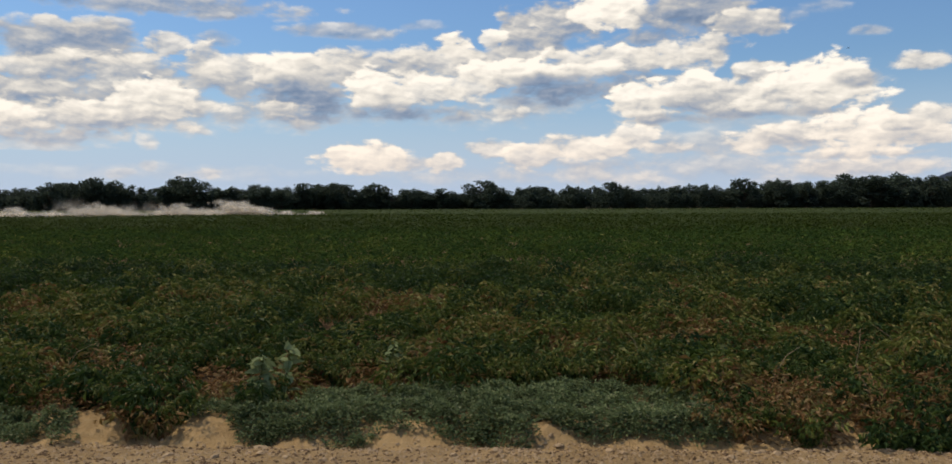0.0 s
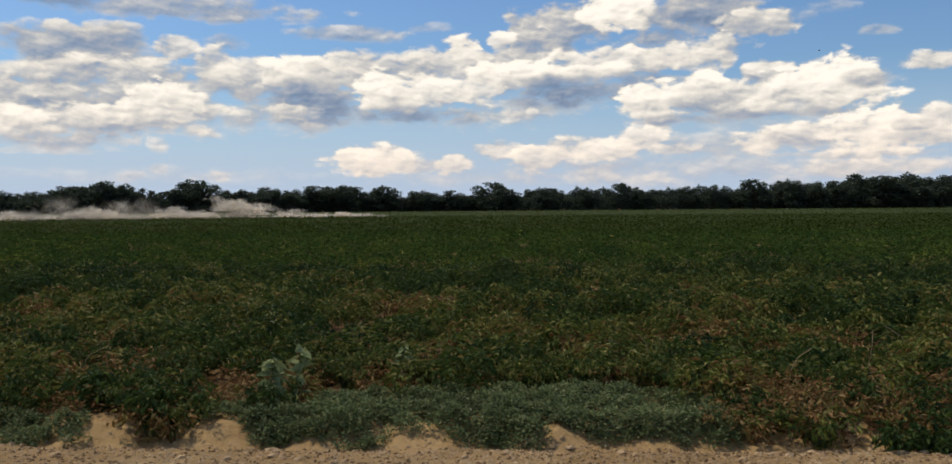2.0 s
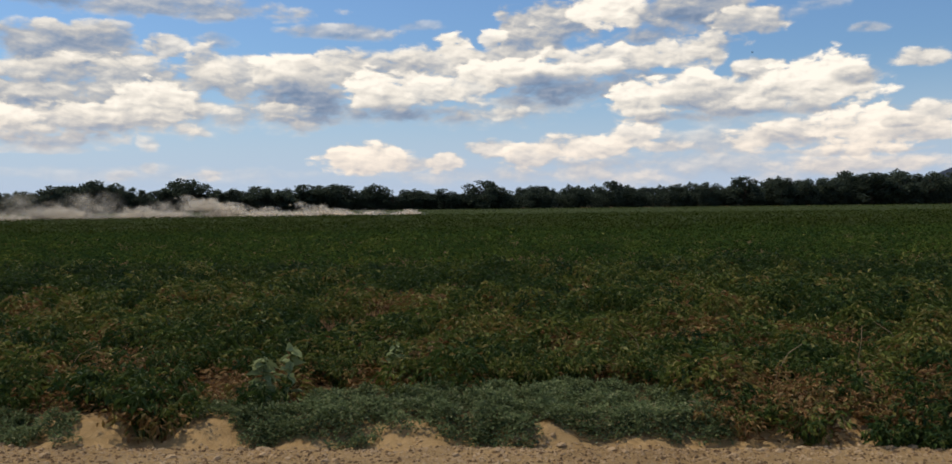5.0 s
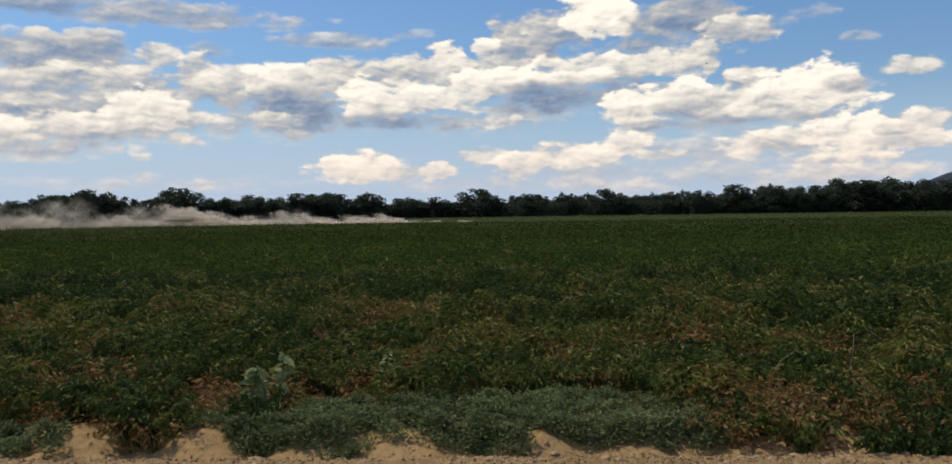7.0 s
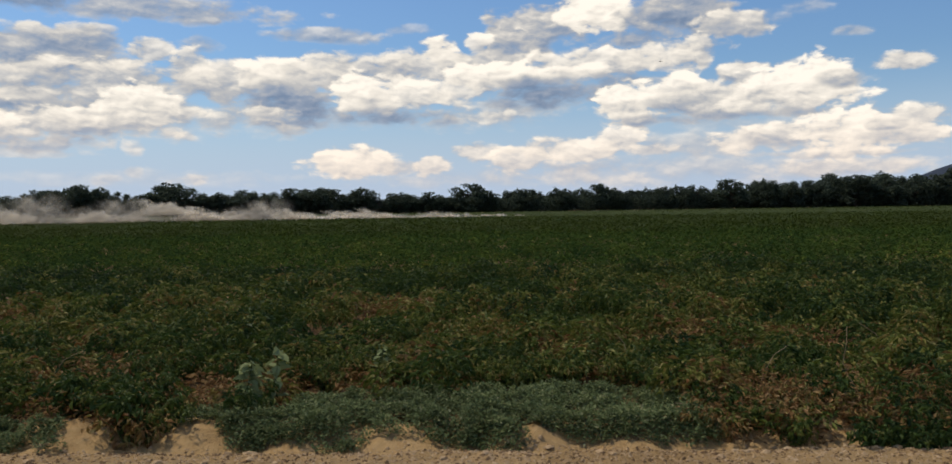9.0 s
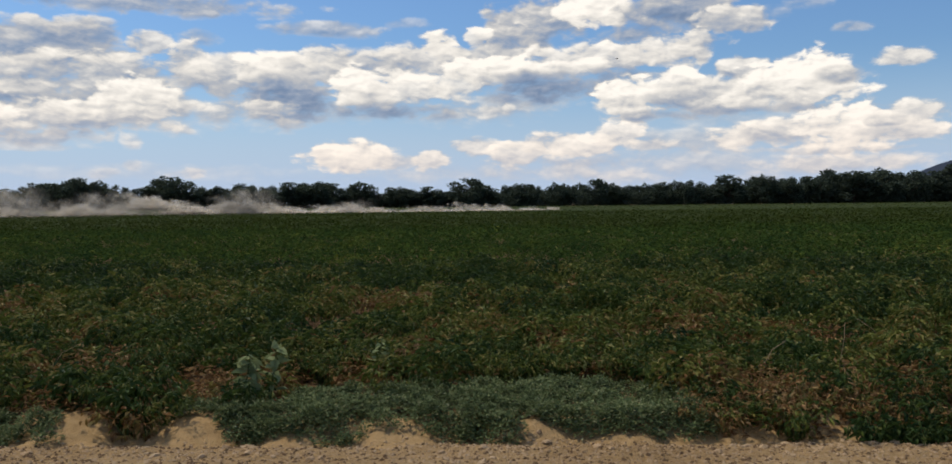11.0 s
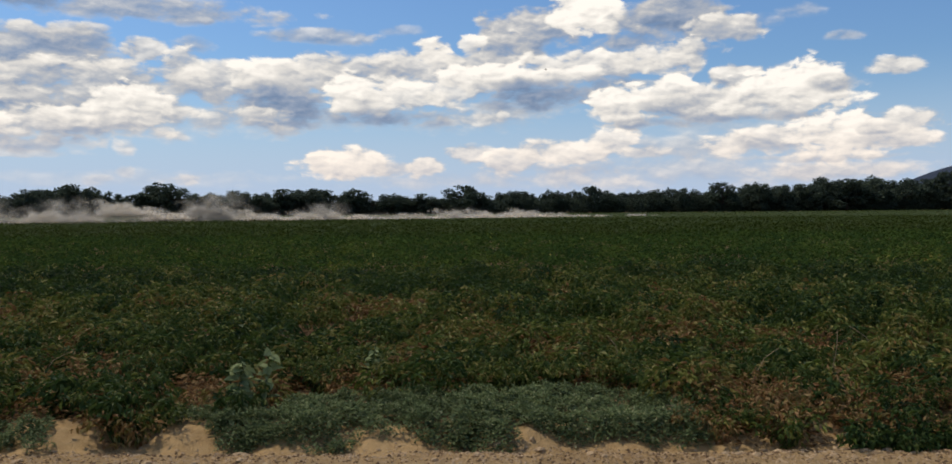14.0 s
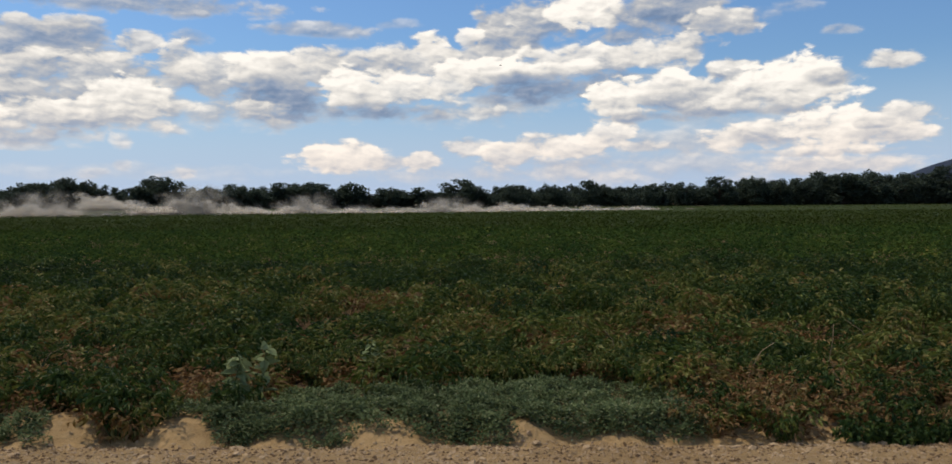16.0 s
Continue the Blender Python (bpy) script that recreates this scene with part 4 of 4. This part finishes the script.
# ---- the dust trail behind the track's far side, and a bird: what moves ----
def wisps(p, size, r):
    """Soft flakes of dust at the points p: six-sided, turned every way, with a core that thins to the rim."""
    k = len(p)
    a = r.normal(size=(k, 3))
    a /= np.linalg.norm(a, axis=1)[:, None]
    b = np.cross(a, r.normal(size=(k, 3)))
    b /= np.linalg.norm(b, axis=1)[:, None]
    c = np.cross(a, b)
    rim = [p + (b * math.cos(w) + c * math.sin(w)) * size[:, None] for w in np.arange(6) * math.pi / 3]
    verts = np.stack([p + a * size[:, None] * 0.2] + rim, 1).reshape(-1, 3)
    fan = np.array([(0, 1 + j, 1 + (j + 1) % 6) for j in range(6)])
    return verts, (np.arange(k)[:, None, None] * 7 + fan[None]).reshape(-1, 3)


def puff_mesh(seed, wide, deep, tall, count, flake, mat):
    """A ragged cloud of dust: heaped plumes, dense below and thin above, leaning with the wind."""
    r = np.random.default_rng(seed)
    pts = []
    lobes = 7
    for i in range(lobes):
        cx, h = r.normal(0, wide * 0.30), tall * r.uniform(0.2, 1.0) * (1 if i % 3 else 0.5)
        k = count // lobes
        t = r.random(k) ** 1.3
        lean = -0.55 * h * t + 0.10 * tall * np.sin(t * 7 + i)
        p = np.stack([cx + r.normal(0, 1, k) * wide * (0.06 + 0.09 * (1 - t)) + lean, r.normal(0, deep * 0.35, k), h * t], 1)
        pts.append(p)
    p = np.concatenate(pts)
    size = flake * r.uniform(0.5, 1.4, len(p)) * (0.75 + 0.5 * p[:, 2] / tall)
    me = mesh_of("puff", *wisps(p, size, r), mat, True)
    core = me.attributes.new("core", "FLOAT", "POINT")
    core.data.foreach_set("value", np.tile(np.array([1.0, 0, 0, 0, 0, 0, 0], dtype=np.float32), len(p)))
    return me


PUFFS = [[puff_mesh(200 + i, 6.0, 2.0, 1.0, 700, 0.26, M_DUST[0]) for i in range(4)],
         [puff_mesh(220 + i, 8.0, 2.6, 2.1, 800, 0.50, M_DUST[1]) for i in range(4)],
         [puff_mesh(240 + i, 11.0, 3.2, 3.5, 800, 0.95, M_DUST[2]) for i in range(4)]]
dust_trail = new("dust_trail")
dust_trail.matrix_basis = pose(0, 160.6, 0)
tagged(dust_trail, "long pale plume of road dust drifting over the far track", "dust")
bird = new("bird")
tagged(bird, "small dark bird in flight", "bird")
bird_body = [(0, -0.22, 0), (0, -0.12, 0.01), (0, 0.05, 0.02), (0, 0.16, 0.02), (0, 0.22, 0.01)]
part("body", mesh_of("body", *tube(bird_body, (0.015, 0.045, 0.06, 0.04, 0.008), 8), M_FEATHER), bird)
for side in (-1, 1):
    wing = [(0, 0.10, 0.03), (0, -0.06, 0.03), (side * 0.25, -0.05, 0.10), (side * 0.25, 0.11, 0.10), (side * 0.52, -0.06, 0.05), (side * 0.5, 0.0, 0.05)]
    wing += [(x, y, z - 0.012) for x, y, z in wing]
    part("wing", mesh_of("wing", wing, [(0, 1, 2, 3), (3, 2, 4, 5), (9, 8, 7, 6), (11, 10, 8, 9), (0, 3, 9, 6), (3, 5, 11, 9), (1, 7, 8, 2), (2, 8, 10, 4), (4, 10, 11, 5)], M_FEATHER), bird)


def front(t):
    """Where along the track (its x) the dust's head is at t seconds."""
    u = -0.2136 + 0.02843 * t
    if u < -0.6:
        u = -0.6
    return 160.6 * u / (1 - 0.744 * u)


def motions():
    r = random.Random(3)
    t0 = -13.5
    while t0 < 15.9:
        x0 = front(t0 + 1.2)
        for level, (rise, tall, drift) in enumerate(((0.1, 1.1, 0.5), (0.2, 2.1, 0.8), (0.35, 4.0, 1.0))):
            if level == 2 and r.random() < 0.25:
                continue
            late = (0.0, 0.8, 3.0)[level]
            slow = (1.0, 4.0, 11.0)[level]
            ob = tagged(part("puff", PUFFS[level][r.randrange(4)], dust_trail), kind="stuff")
            dx, dy, grow = r.uniform(-1, 1), r.uniform(-1.5, 1.5), r.uniform(0.45, 1.0) * (1.25 if r.random() < 0.25 else 1.0)
            if -3.7 < t0 < -2.6 and level < 2:
                grow = 1.6
            rows = []
            for t in (0.0, 2.0, 4.0, 6.0, 8.0, 10.0, 12.0, 14.0, 16.0):
                age = t - t0
                q = min(1.0, max(0.0, (age - late) / slow))
                q = 1 - (1 - q) ** 2
                x = x0 + dx - drift * max(0.0, age)
                z = -tall - 0.2 + (tall * grow + 0.2 + rise) * q
                rows.append((t, pose(x, 0.744 * x + dy, z, 0, 0, 36.6)))
            walk(ob, rows)
        t0 += 0.6
    walk(bird, [(0.0, pose(60.7, 150, 28.6, 0, 0, 88)), (3.5, pose(49.2, 150, 27.9, 0, 0, 88)), (9.0, pose(31.1, 150, 26.8, 0, 0, 88)), (12.5, pose(18.0, 150, 26.3, 0, 0, 90)), (16.0, pose(5.0, 150, 25.7, 0, 0, 90))])


motions()
